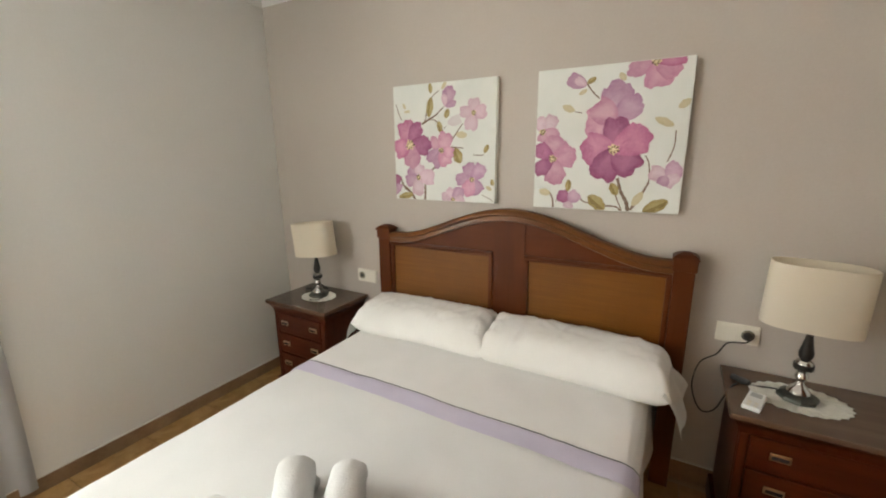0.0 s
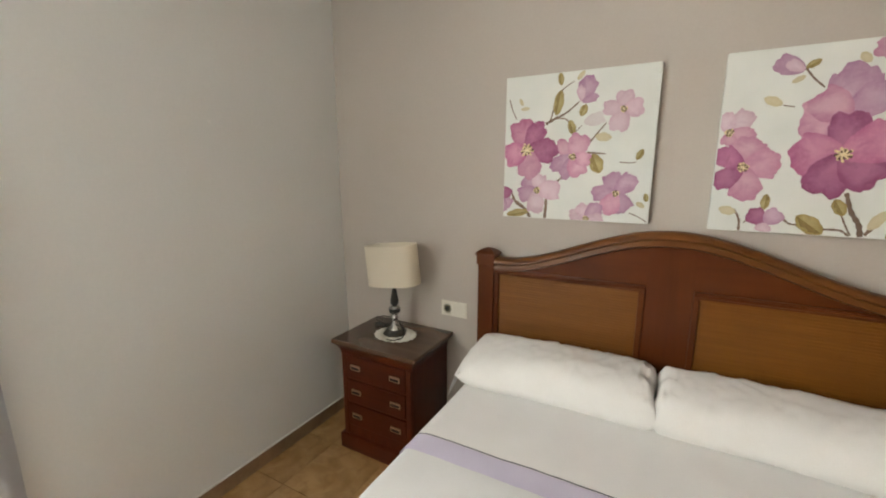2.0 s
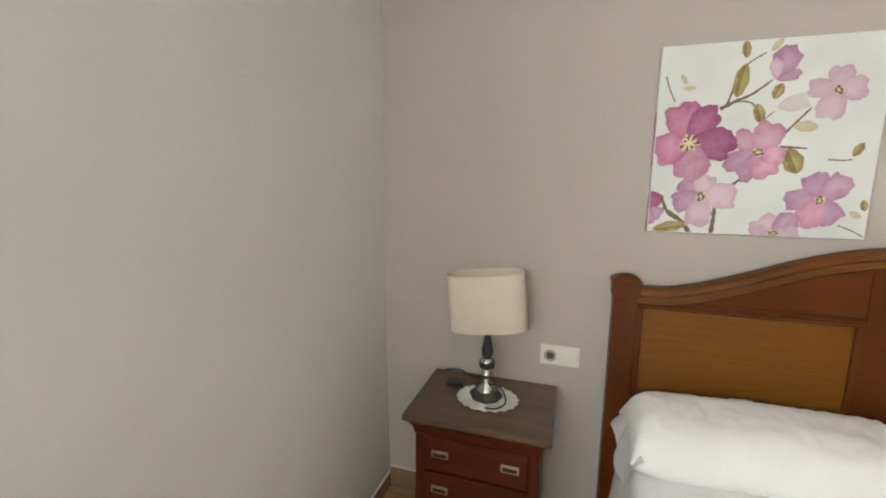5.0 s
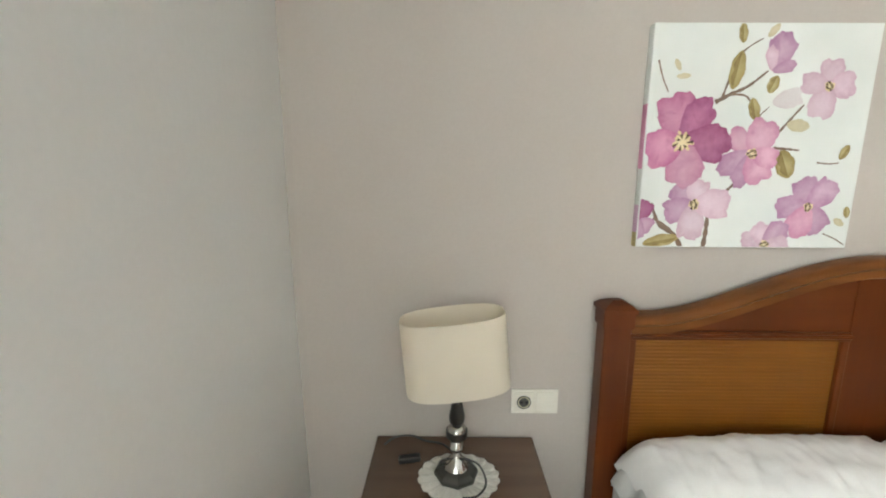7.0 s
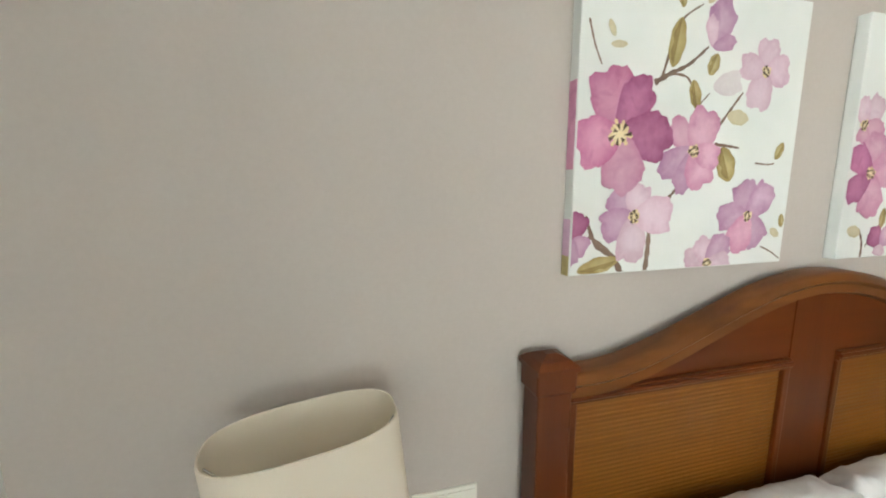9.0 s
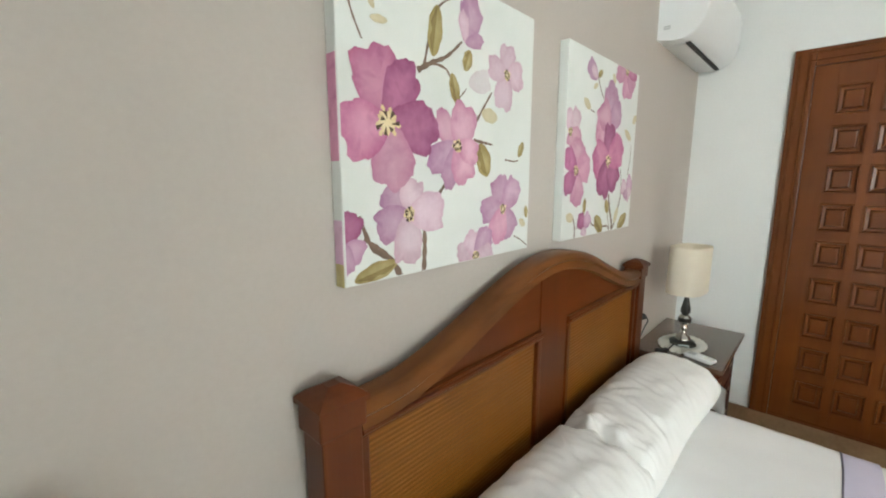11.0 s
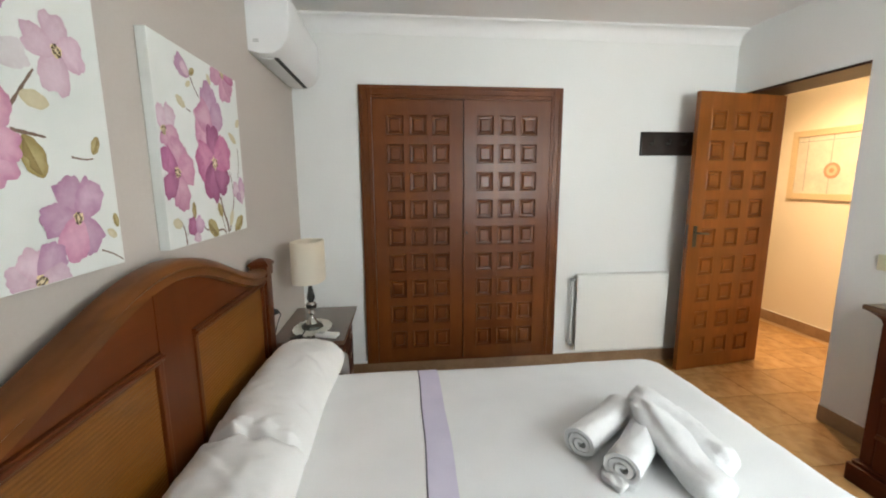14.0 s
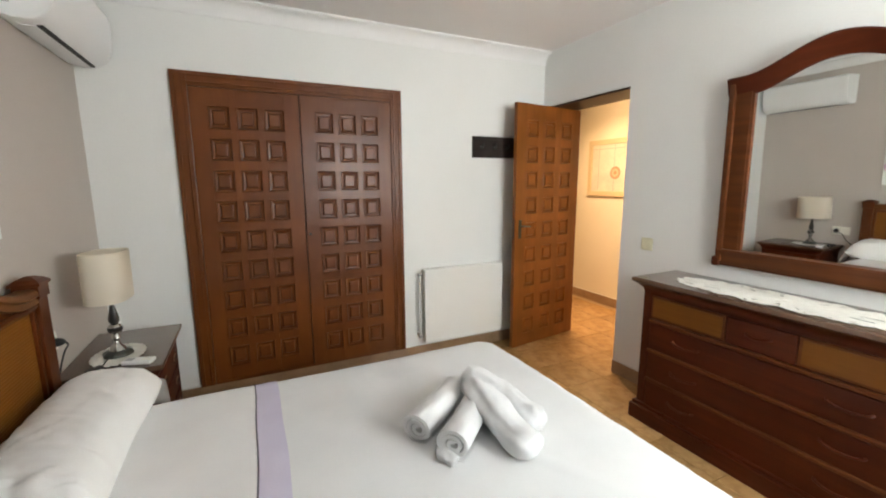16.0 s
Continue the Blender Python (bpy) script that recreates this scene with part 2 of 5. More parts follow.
def tube(points, r, n=8, smooth_steps=6):
    pts = [Vector(p) for p in points]
    fine = []
    for i in range(len(pts) - 1):
        p0, p1, p2, p3 = pts[max(i - 1, 0)], pts[i], pts[i + 1], pts[min(i + 2, len(pts) - 1)]
        for k in range(smooth_steps):
            t = k / smooth_steps
            fine.append(0.5 * ((2 * p1) + (p2 - p0) * t + (2 * p0 - 5 * p1 + 4 * p2 - p3) * t * t + (3 * p1 - p0 - 3 * p2 + p3) * t ** 3))
    fine.append(pts[-1])
    rings = []
    for i, p in enumerate(fine):
        d = (fine[min(i + 1, len(fine) - 1)] - fine[max(i - 1, 0)]).normalized()
        side = d.cross(Vector((0.3, 0.2, 1))).normalized()
        up = side.cross(d)
        rings.append([p + r * (math.cos(2 * math.pi * k / n) * side + math.sin(2 * math.pi * k / n) * up) for k in range(n)])
    return loft(rings)


def mesh_of(name, bm, material, smooth=False):
    bmesh.ops.recalc_face_normals(bm, faces=bm.faces)
    me = bpy.data.meshes.new(name)
    bm.to_mesh(me)
    bm.free()
    for m in material if isinstance(material, (list, tuple)) else [material]:
        me.materials.append(m)
    if smooth:
        me.shade_smooth()
        me.set_sharp_from_angle(angle=radians(smooth if smooth > 1 else 40))
    return me


def part(name, bm, material, parent=None, label="", smooth=False):
    ob = new(name, mesh_of(name, bm, material, smooth))
    if parent is not None:
        ob.parent = parent
    if label:
        ob["label"] = label
    return ob


def thing(name, m, label, category, group=""):
    ob = new(name)
    ob.empty_display_size = 0.1
    ob.matrix_world = m
    return tagged(ob, label, category, group)


def structure(name, bm, material, label, category, smooth=False):
    return tagged(part(name, bm, material, None, "", smooth), label, category, "", "structure")


# ---- walls, floor, ceiling ----
structure("wall_north", boxes((XL - WALL, XR + WALL, YB, YB + 0.2, 0, H)), M_TAUPE, "smooth taupe painted wall behind the bed", "wall")
structure("wall_west", boxes((XL - WALL, XL, YM - 0.3, WY0, 0, H), (XL - WALL, XL, WY1, YB, 0, H), (XL - WALL, XL, WY0, WY1, WZ1, H), (XL - WALL, XL, WY0, WY1, 0, WZ0)), M_WHITE, "white painted side wall with the window", "wall")
structure("wall_east", boxes((XR, XR + WALL, YM - 0.3, YB, 0, H)), M_WHITE, "white painted wall with the built-in wardrobe", "wall")
structure("wall_south", boxes((XL, WX0, YM - 0.3, YM, 0, H), (WX0, WX1, YM - 0.3, YM, WZ1, H), (WX0, WX1, YM - 0.3, YM, 0, WZ0), (WX1, DX0, YM - 0.3, YM, 0, H), (DX0, XR, YM - 0.3, YM, DZ + 0.012, H), (DX1 + 0.012, XR, YM - 0.3, YM, 0, DZ + 0.012)), M_WHITE, "white painted wall with the doorway", "wall")
structure("ceiling", boxes((XL - WALL, XR + WALL + 2.6, HY - 0.2, YB + 0.2, H, H + 0.2)), M_CEIL, "plain matt white ceiling", "ceiling")
structure("ground", boxes((-60, 60, -60, 60, -0.40, -0.30)), M_GROUT, "plain ground outside the house", "ground")
floor = structure("floor", boxes((XL - WALL, XR + 2.9, HY - 0.2, YB + 0.1, -0.30, -0.006)), M_GROUT, "glossy brown marbled ceramic tile floor", "floor")

# hall beyond the doorway
structure("wall_hall_far", boxes((-0.6, 4.3, HY - 0.2, HY, 0, H)), M_HALL, "cream hall wall in warm lamp light", "wall")
structure("wall_hall_end", boxes((4.1, 4.3, HY, YM - 0.3, 0, H)), M_HALL, "cream end wall of the hall", "wall")
structure("wall_hall_near", boxes((XR + WALL, 4.1, YM - 0.5, YM - 0.3, 0, H)), M_HALL, "cream near wall of the hall", "wall")
structure("wall_hall_start", boxes((-0.6, -0.4, HY, YM - 0.3, 0, H)), M_HALL, "cream wall closing the hall", "wall")


def cornice_profile():
    # distance from the wall, height, of a stepped cove
    pts = [(0.0, 2.400), (0.006, 2.400)]
    for k in range(10):
        a = k / 9 * math.pi / 2
        pts.append((0.008 + 0.066 * (1 - math.cos(a)), 2.406 + 0.078 * math.sin(a)))
    pts += [(0.080, 2.488), (0.080, H), (0.0, H)]
    return pts


def cornice(name, p0, p1, inward, label):
    rings = [[(p[0] + inward[0] * d, p[1] + inward[1] * d, z) for d, z in cornice_profile()] for p in (p0, p1)]
    return structure(name, loft(rings), M_PLASTER, label, "cornice", 30)


cornice("trim_cornice_north", (XL, YB), (XR, YB), (0, -1), "white stepped plaster cornice above the bed wall")
cornice("trim_cornice_east", (XR, YM), (XR, YB), (-1, 0), "white stepped plaster cornice above the wardrobe wall")
cornice("trim_cornice_west", (XL, YM), (XL, YB), (1, 0), "white stepped plaster cornice above the window wall")


def skirting(name, x0, x1, y0, y1, label):
    run = structure(name, boxes((x0, x1, y0, y1, 0, 0.096), bevel=0.002), M_BASE, label, "skirting")
    part("grout_line", boxes((x0, x1, y0, y1, 0.0965, 0.1005)), M_FILLET, run)
    return run


west = structure("baseboard_west", boxes((XL, XL + 0.033, YM + 0.010, YB, 0, 0.072), bevel=0.002), M_BASE, "brown ceramic skirting with a white top line", "skirting")
part("grout_line", boxes((XL + 0.026, XL + 0.033, YM + 0.010, YB - 0.011, 0.0722, 0.0765)), M_FILLET, west)
part("plaster_coat", loft([[(XL - 0.01, y, 0.0722), (XL + 0.0255, y, 0.0722), (XL + 0.0255, y, 0.080), (XL - 0.01, y, 1.75)] for y in (0.55, 1.0, 1.4, 1.9, YB - 0.0005)]), M_WHITE, west, "painted plaster, thicker towards the floor")
skirting("baseboard_north", XL + 0.033, XR, YB - 0.010, YB, "brown ceramic skirting behind the bed")
skirting("baseboard_east", XR - 0.012, XR, YM, YB - 0.010, "brown ceramic skirting below the wardrobe")
skirting("baseboard_south", XL + 0.01, DX0, YM, YM + 0.010, "brown ceramic skirting beside the doorway")
skirting("baseboard_hall", -0.4, 4.1, HY, HY + 0.010, "terracotta skirting along the hall wall")

# doorway lining and frame
lining = structure("trim_doorway", boxes((DX0, DX1, YM - 0.30, YM - 0.001, DZ - 0.004, DZ + 0.010)), wood("dark_lining", (0.022, 0.009, 0.006), (0.042, 0.017, 0.010), "x", 0.5, 0.05), "dark stained wooden lining of the doorway", "door frame")
part("jamb", boxes((DX1 - 0.03, DX1 + 0.011, YM - 0.34, YM - 0.28, 0, DZ - 0.004), bevel=0.003), M_DOOR, lining)


# ---- panelled doors ----
def panel_mesh(w, h, mat):
    """One coffered panel: a moulded rim round a recess with a raised, chamfered block. Faces -y, centred, 0 is the face of the leaf."""
    bm = bmesh.new()
    steps = [(0.0, 0.0), (0.003, -0.0018), (0.007, -0.0018), (0.013, 0.010), (0.026, 0.012), (0.032, 0.002), (0.036, 0.001)]
    rings = []
    for inset, d in steps:
        a, b = w / 2 - inset, h / 2 - inset
        rings.append([(-a, d, -b), (a, d, -b), (a, d, b), (-a, d, b)])
    vs = [[bm.verts.new(p) for p in r] for r in rings]
    for a, b in zip(vs, vs[1:]):
        for k in range(4):
            bm.faces.new((a[k], a[(k + 1) % 4], b[(k + 1) % 4], b[k]))
    bm.faces.new(vs[-1])
    return mesh_of("panel", bm, mat)


def leaf(parent, w, z0, z1, cols, rows, thick, mat, cw, rh, top, bottom, both=False):
    """A door leaf of stiles, rails and coffered panels. Local x from 0 to w, face at y = 0, back at y = thick."""
    xs, zs = [], []
    pitch = (w - 2 * 0.075) / cols
    for i in range(cols):
        c = 0.075 + pitch * (i + 0.5)
        xs.append((c - cw / 2, c + cw / 2))
    zp = (z1 - top - z0 - bottom) / rows
    for j in range(rows):
        c = z0 + bottom + zp * (j + 0.5)
        zs.append((c - rh / 2, c + rh / 2))
    edges = [0] + [v for p in xs for v in p] + [w]
    for i in range(0, len(edges), 2):
        part("stile", boxes((edges[i], edges[i + 1], 0, thick, z0, z1), bevel=0.0008), mat, parent)
    edges_z = [z0] + [v for p in zs for v in p] + [z1]
    for a, b in xs:
        bm = bmesh.new()
        for j in range(0, len(edges_z), 2):
            box(bm, a, b, 0.0005, thick - 0.0005, edges_z[j], edges_z[j + 1])
        box(bm, a, b, 0.018, thick - 0.018 if both else thick, z0 + 0.01, z1 - 0.01)
        part("rail", bm, mat, parent)
    me = panel_mesh(cw, rh, mat)
    for a, b in xs:
        for c, d in zs:
            o = new("panel", me)
            o.parent = parent
            o.matrix_basis = pose((a + b) / 2, 0, (c + d) / 2)
            if both:
                o = new("panel", me)
                o.parent = parent
                o.matrix_basis = pose((a + b) / 2, thick, (c + d) / 2, 0, 0, 180)


# built-in wardrobe: faces -x; local x runs along -y of the room
def wardrobe():
    y1, y0, z0, z1 = 1.957, 0.530, 0.098, 2.078
    w = thing("wardrobe", pose(XR - 0.004, y1, 0, 0, 0, -90), "built-in wardrobe with two closed coffered brown wooden doors", "wardrobe")
    W = y1 - y0
    c = 0.085
    for name, r in (("casing", (0, c, -0.022, 0, z0, z1)), ("casing", (W - c, W, -0.022, 0, z0, z1)), ("casing", (c, W - c, -0.0215, 0, z1 - c, z1))):
        bm = boxes(r, bevel=0.004)
        x0, x1, _, _, a, b = r
        if x1 - x0 < 0.2:
            for f in (0.018, 0.058):
                box(bm, x0 + f, x0 + f + 0.010, -0.027, -0.02, a, b - 0.03, 0.003, 1)
        else:
            for f in (0.018, 0.058):
                box(bm, x0 - 0.03, x1 + 0.03, -0.027, -0.02, a + f, a + f + 0.010, 0.003, 1)
        part(name, bm, M_WARD, w)
    part("sill", boxes((c, W - c, -0.018, 0, z0, z0 + 0.02), bevel=0.003), M_WARD, w)
    # black sheet paints the shade behind the door gaps
    part("door_gap_shade", boxes((c, W - c, 0.0005, 0.003, z0, z1 - c)), M_SLOT, w)
    inner = W - 2 * c
    half = inner / 2
    for k in range(2):
        d = new("door")
        d.parent = w
        if k == 0:
            d.matrix_basis = pose(c + 0.002, -0.020, 0)
        else:
            d.matrix_basis = pose(W - c - 0.002, -0.022, 0, 0, 0, 0.8) @ pose(-(half - 0.004), 0, 0)
        leaf(d, half - 0.004, z0 + 0.022, z1 - c - 0.003, 3, 9, 0.019, M_WARD, 0.128, 0.142, 0.075, 0.06)
        if k == 1:
            part("keyhole", lathe([(0.009, 0), (0.009, 0.004), (0.004, 0.006)], 12), M_BLACKM, d).matrix_basis = pose(0.024, 0, 1.07, 90)
    return w


wardrobe()


def bedroom_door():
    hx, hy, fx, fy = 1.500, -1.118, 1.392, -0.362
    ang = math.degrees(math.atan2(fy - hy, fx - hx))
    L = math.hypot(fx - hx, fy - hy)
    d = tagged(thing("door_1", pose(hx, hy, 0, 0, 0, ang), "open coffered brown wooden door with black handle", "door"), kind="structure")
    # the face towards the room's middle is local +y
    lf = new("leaf")
    lf.parent = d
    leaf(lf, L, 0.008, 2.038, 3, 9, 0.036, M_DOOR, 0.135, 0.145, 0.085, 0.075, True)
    hd = part("door_handle", boxes((L - 0.070, L - 0.038, 0.036, 0.041, 0.955, 1.11), bevel=0.004), M_BLACKM, d, "black metal lever handle")
    part("lever", tube([(L - 0.055, 0.04, 1.06), (L - 0.055, 0.075, 1.06), (L - 0.075, 0.085, 1.06), (L - 0.13, 0.083, 1.055)], 0.007), M_GUN, hd, smooth=True)
    part("keyhole_plate", boxes((L - 0.006, L + 0.0015, 0.010, 0.026, 0.95, 1.12)), M_BLACKM, d)
    return d


bedroom_door()


# ---- windows (behind the walker; the narrow one is added) ----
def window(name, m, W, leaves, label):
    """A white window; local x along the wall from 0 to W, the room on the +y side."""
    wd = tagged(thing(name, m, label, "window"), kind="structure")
    part("window_frame", boxes((0, 0.05, -0.03, 0.03, WZ0, WZ1), (W - 0.05, W, -0.03, 0.03, WZ0, WZ1), (0.05, W - 0.05, -0.03, 0.03, WZ1 - 0.05, WZ1), (0.05, W - 0.05, -0.03, 0.03, WZ0, WZ0 + 0.04)), M_FRAMEW, wd)
    part("window_sill", boxes((0, W, 0.031, 0.16, WZ0, WZ0 + 0.02), bevel=0.004), M_FRAMEW, wd)
    step = (W - 0.10) / leaves
    z0, z1 = WZ0 + 0.04, WZ1 - 0.05
    for k in range(leaves):
        a, b = 0.05 + k * step, 0.05 + (k + 1) * step
        s = part("casement", boxes((a, a + 0.05, -0.02, 0.02, z0, z1), (b - 0.05, b, -0.02, 0.02, z0, z1), (a + 0.05, b - 0.05, -0.02, 0.02, z1 - 0.05, z1), (a + 0.05, b - 0.05, -0.02, 0.02, z0, z0 + 0.05), bevel=0.003), M_FRAMEW, wd)
        g = part("pane", boxes((a + 0.045, b - 0.045, -0.003, 0.003, z0 + 0.045, z1 - 0.045)), M_GLASS, s)
        g.visible_shadow = False


window("window_1", pose(XL - 0.16, WY1, 0, 0, 0, -90), WY1 - WY0, 2, "white framed two-leaf window with daylight behind")
# out of view, added to house the balancing daylight
window("added_window", pose(WX0, YM - 0.16, 0), WX1 - WX0, 1, "narrow white framed window, added out of view to even out the daylight")


def curtain():
    """A gathered white curtain drawn aside beside the window, its heading against the wall."""
    c = thing("curtain", pose(XL, 0, 0), "gathered white curtain drawn aside beside the window", "curtain")
    outer = []
    n = 90
    for lvl in range(9):
        z = 0.03 + (2.40 - 0.03) * lvl / 8
        row = []
        for k in range(n + 1):
            f = k / n
            y = 0.53 + 0.375 * f + 0.006 * math.sin(z * 3)
            x = 0.040 + 0.0055 * math.sin(f * 2 * math.pi * 3.5 + 0.4 * math.sin(z * 2)) * (1.0 - 0.25 * z / 2.4) - 0.006 * f
            row.append((x, y))
        outer.append([(x, y, z) for x, y in row] + [(x - 0.004, y, z) for x, y in reversed(row)])
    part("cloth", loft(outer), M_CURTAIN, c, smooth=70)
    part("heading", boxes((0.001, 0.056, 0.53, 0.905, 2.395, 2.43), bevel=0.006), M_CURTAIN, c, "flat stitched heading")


curtain()


# ---- bed ----
BX0, BX1, BY0, BY1, BZ = -0.945, 0.470, 0.440, 2.285, 0.562
HX0, HX1 = -1.003, 0.585
HC = (HX0 + HX1) / 2


def arch(x, flat, rise, half):
    s = min(1.0, abs(x - HC) / half)
    return flat + rise * 0.5 * (1 + math.cos(math.pi * s)) + 0.006 * max(0, s - 0.85) / 0.15


def strip(fn_low, fn_high, x0, x1, y0, y1, n=40, nose=0.0):
    """An upright board whose lower and upper edges follow two curves."""
    rings = []
    for i in range(n + 1):
        x = x0 + (x1 - x0) * i / n
        a, b = fn_low(x), fn_high(x)
        if nose:
            c = min(nose, (b - a) * 0.3)
            rings.append([(x, y1, a), (x, y1, b - c), (x, y1 - c * 0.4, b), (x, y0 + c * 0.8, b), (x, y0 + c * 0.2, b - c * 0.5), (x, y0, b - c * 1.5), (x, y0 + c * 0.5, b - c * 2.0), (x, y0 + c * 0.3, a + c * 0.3), (x, y0 + c, a)])
        else:
            rings.append([(x, y1, a), (x, y1, b), (x, y0, b), (x, y0, a)])
    return loft(rings)


def ribbed(x0, x1, y0, y1, z0, z1, pitch=0.0112):
    """A panel of half-round horizontal cane strands, facing -y."""
    n = round((z1 - z0) / pitch)
    prof = [(y1, z0)]
    for k in range(n * 5 + 1):
        prof.append((y0 + 0.0015 * (1 - abs(math.sin(math.pi * k / 5)) ** 0.7), z0 + (z1 - z0) * k / (n * 5)))
    prof.append((y1, z1))
    return loft([[(x, y, z) for y, z in prof] for x in (x0, x1)])


def bed():
    b = thing("bed", pose(0, 0, 0), "double bed with arched dark wooden headboard and cane panels", "bed")
    hb = new("headboard")
    hb.parent = b
    hb["label"] = "arched mahogany headboard with two woven cane panels"
    pw = 0.078
    for x in (HX0, HX1 - pw):
        bm = boxes((x, x + pw, 2.298, 2.362, 0.0, 1.055), bevel=0.004)
        box(bm, x - 0.006, x + pw + 0.006, 2.292, 2.366, 1.015, 1.062, 0.004)
        # small pointed cap
        cx, cy = x + pw / 2, 2.329
        r = [(0.048, 1.062), (0.048, 1.072), (0.034, 1.084), (0.012, 1.094)]
        vs = []
        for k, (h, z) in enumerate(r):
            vs.append([bm.verts.new((cx + sx * h, cy + sy * h * 0.9, z)) for sx, sy in ((-1, -1), (1, -1), (1, 1), (-1, 1))])
        for p, q in zip(vs, vs[1:]):
            for k in range(4):
                bm.faces.new((p[k], p[(k + 1) % 4], q[(k + 1) % 4], q[k]))
        bm.faces.new(vs[-1])
        part("post", bm, M_HEADZ, hb)
    a, c = HX0 + pw, HX1 - pw
    half = (c - a) / 2
    top = lambda x: arch(x, 1.048, 0.176, half)
    part("top_rail", strip(lambda x: top(x) - 0.058, top, a, c, 2.292, 2.358, 48, 0.016), M_RIM, hb, "honey-brown moulded top rail", 50)
    part("upper_panel", strip(lambda x: 0.985, lambda x: top(x) - 0.05, a, c, 2.318, 2.345, 40), M_HEAD, hb)
    part("centre_stile", strip(lambda x: 0.40, lambda x: top(x) - 0.054, HC - 0.082, HC + 0.082, 2.3155, 2.350, 8), M_HEADZ, hb)
    for x0, x1 in ((a, HC - 0.082), (HC + 0.082, c)):
        bm = boxes((x0, x1, 2.306, 2.350, 0.978, 1.004), bevel=0.004)
        box(bm, x0, x1, 2.300, 2.310, 0.986, 0.998, 0.003, 1)
        part("cross_rail", bm, M_HEAD, hb)
        part("lower_rail", boxes((x0, x1, 2.306, 2.350, 0.42, 0.52), bevel=0.004), M_HEAD, hb)
        part("cane_panel", ribbed(x0 + 0.01, x1 - 0.01, 2.320, 2.332, 0.51, 0.985), M_CANE, hb, "woven honey cane panel", 70)
        for s0, s1 in ((x0, x0 + 0.022), (x1 - 0.022, x1)):
            part("panel_bead", boxes((s0, s1, 2.309, 2.335, 0.52, 0.978), bevel=0.004), M_HEADZ, hb)
    for x in (BX0 + 0.02, BX1 - 0.05):
        part("side_rail", boxes((x, x + 0.03, BY0 + 0.04, 2.30, 0.22, 0.36), bevel=0.004), M_HEAD, b)
    for x in (BX0 + 0.02, BX1 - 0.08):
        part("leg", boxes((x, x + 0.06, BY0 + 0.05, BY0 + 0.11, 0, 0.24), bevel=0.004), M_HEADZ, b)
    part("mattress", boxes((BX0 + 0.02, BX1 - 0.02, BY0 + 0.03, 2.285, 0.26, BZ - 0.022), bevel=0.04), M_PILLOW, b)


bed()


def bed_height(x, y):
    p = Vector((x, y, 0))
    h = BZ + 0.004 * noise.noise(p * 3.1) + 0.0022 * noise.noise(p * 9.0 + Vector((3, 1, 0)))
    h += 0.0022 * noise.noise(Vector((x * 22, y * 5, 1.0))) + 0.0016 * noise.noise(Vector((x * 9, y * 30, 4.0)))
    for cx, cy, ang, ln in ((-0.55, 0.80, 0.5, 0.16), (-0.20, 1.40, -0.3, 0.22), (0.20, 1.05, 0.9, 0.18), (-0.70, 1.30, 1.2, 0.15), (0.05, 0.62, -0.7, 0.14), (-0.45, 1.80, 0.2, 0.20), (0.25, 1.75, -0.2, 0.16)):
        du, dv = (x - cx) * math.cos(ang) + (y - cy) * math.sin(ang), -(x - cx) * math.sin(ang) + (y - cy) * math.cos(ang)
        h += 0.0040 * math.exp(-(du / ln) ** 2 - (dv / 0.022) ** 2)
    mid = 1 - ((x - (BX0 + BX1) / 2) / 0.7) ** 2
    return h + 0.008 * max(0, mid)


def plan_ring(n_side, radius, grow=0.0):
    """A rounded outline of the bed's top, its head end square."""
    x0, x1, y0, y1 = BX0 - grow, BX1 + grow, BY0 - grow, BY1
    pts = []

    def line(a, b, n):
        for i in range(n):
            t = i / n
            pts.append((a[0] + (b[0] - a[0]) * t, a[1] + (b[1] - a[1]) * t))

    def corner(c, a0, n):
        for i in range(n):
            a = a0 + math.pi / 2 * i / n
            pts.append((c[0] + radius * math.cos(a), c[1] + radius * math.sin(a)))

    line((x0, y1), (x0, y0 + radius), n_side)
    corner((x0 + radius, y0 + radius), math.pi, 10)
    line((x0 + radius, y0), (x1 - radius, y0), n_side)
    corner((x1 - radius, y0 + radius), 1.5 * math.pi, 10)
    line((x1, y0 + radius), (x1, y1), n_side)
    line((x1, y1), (x0, y1), n_side)
    return pts


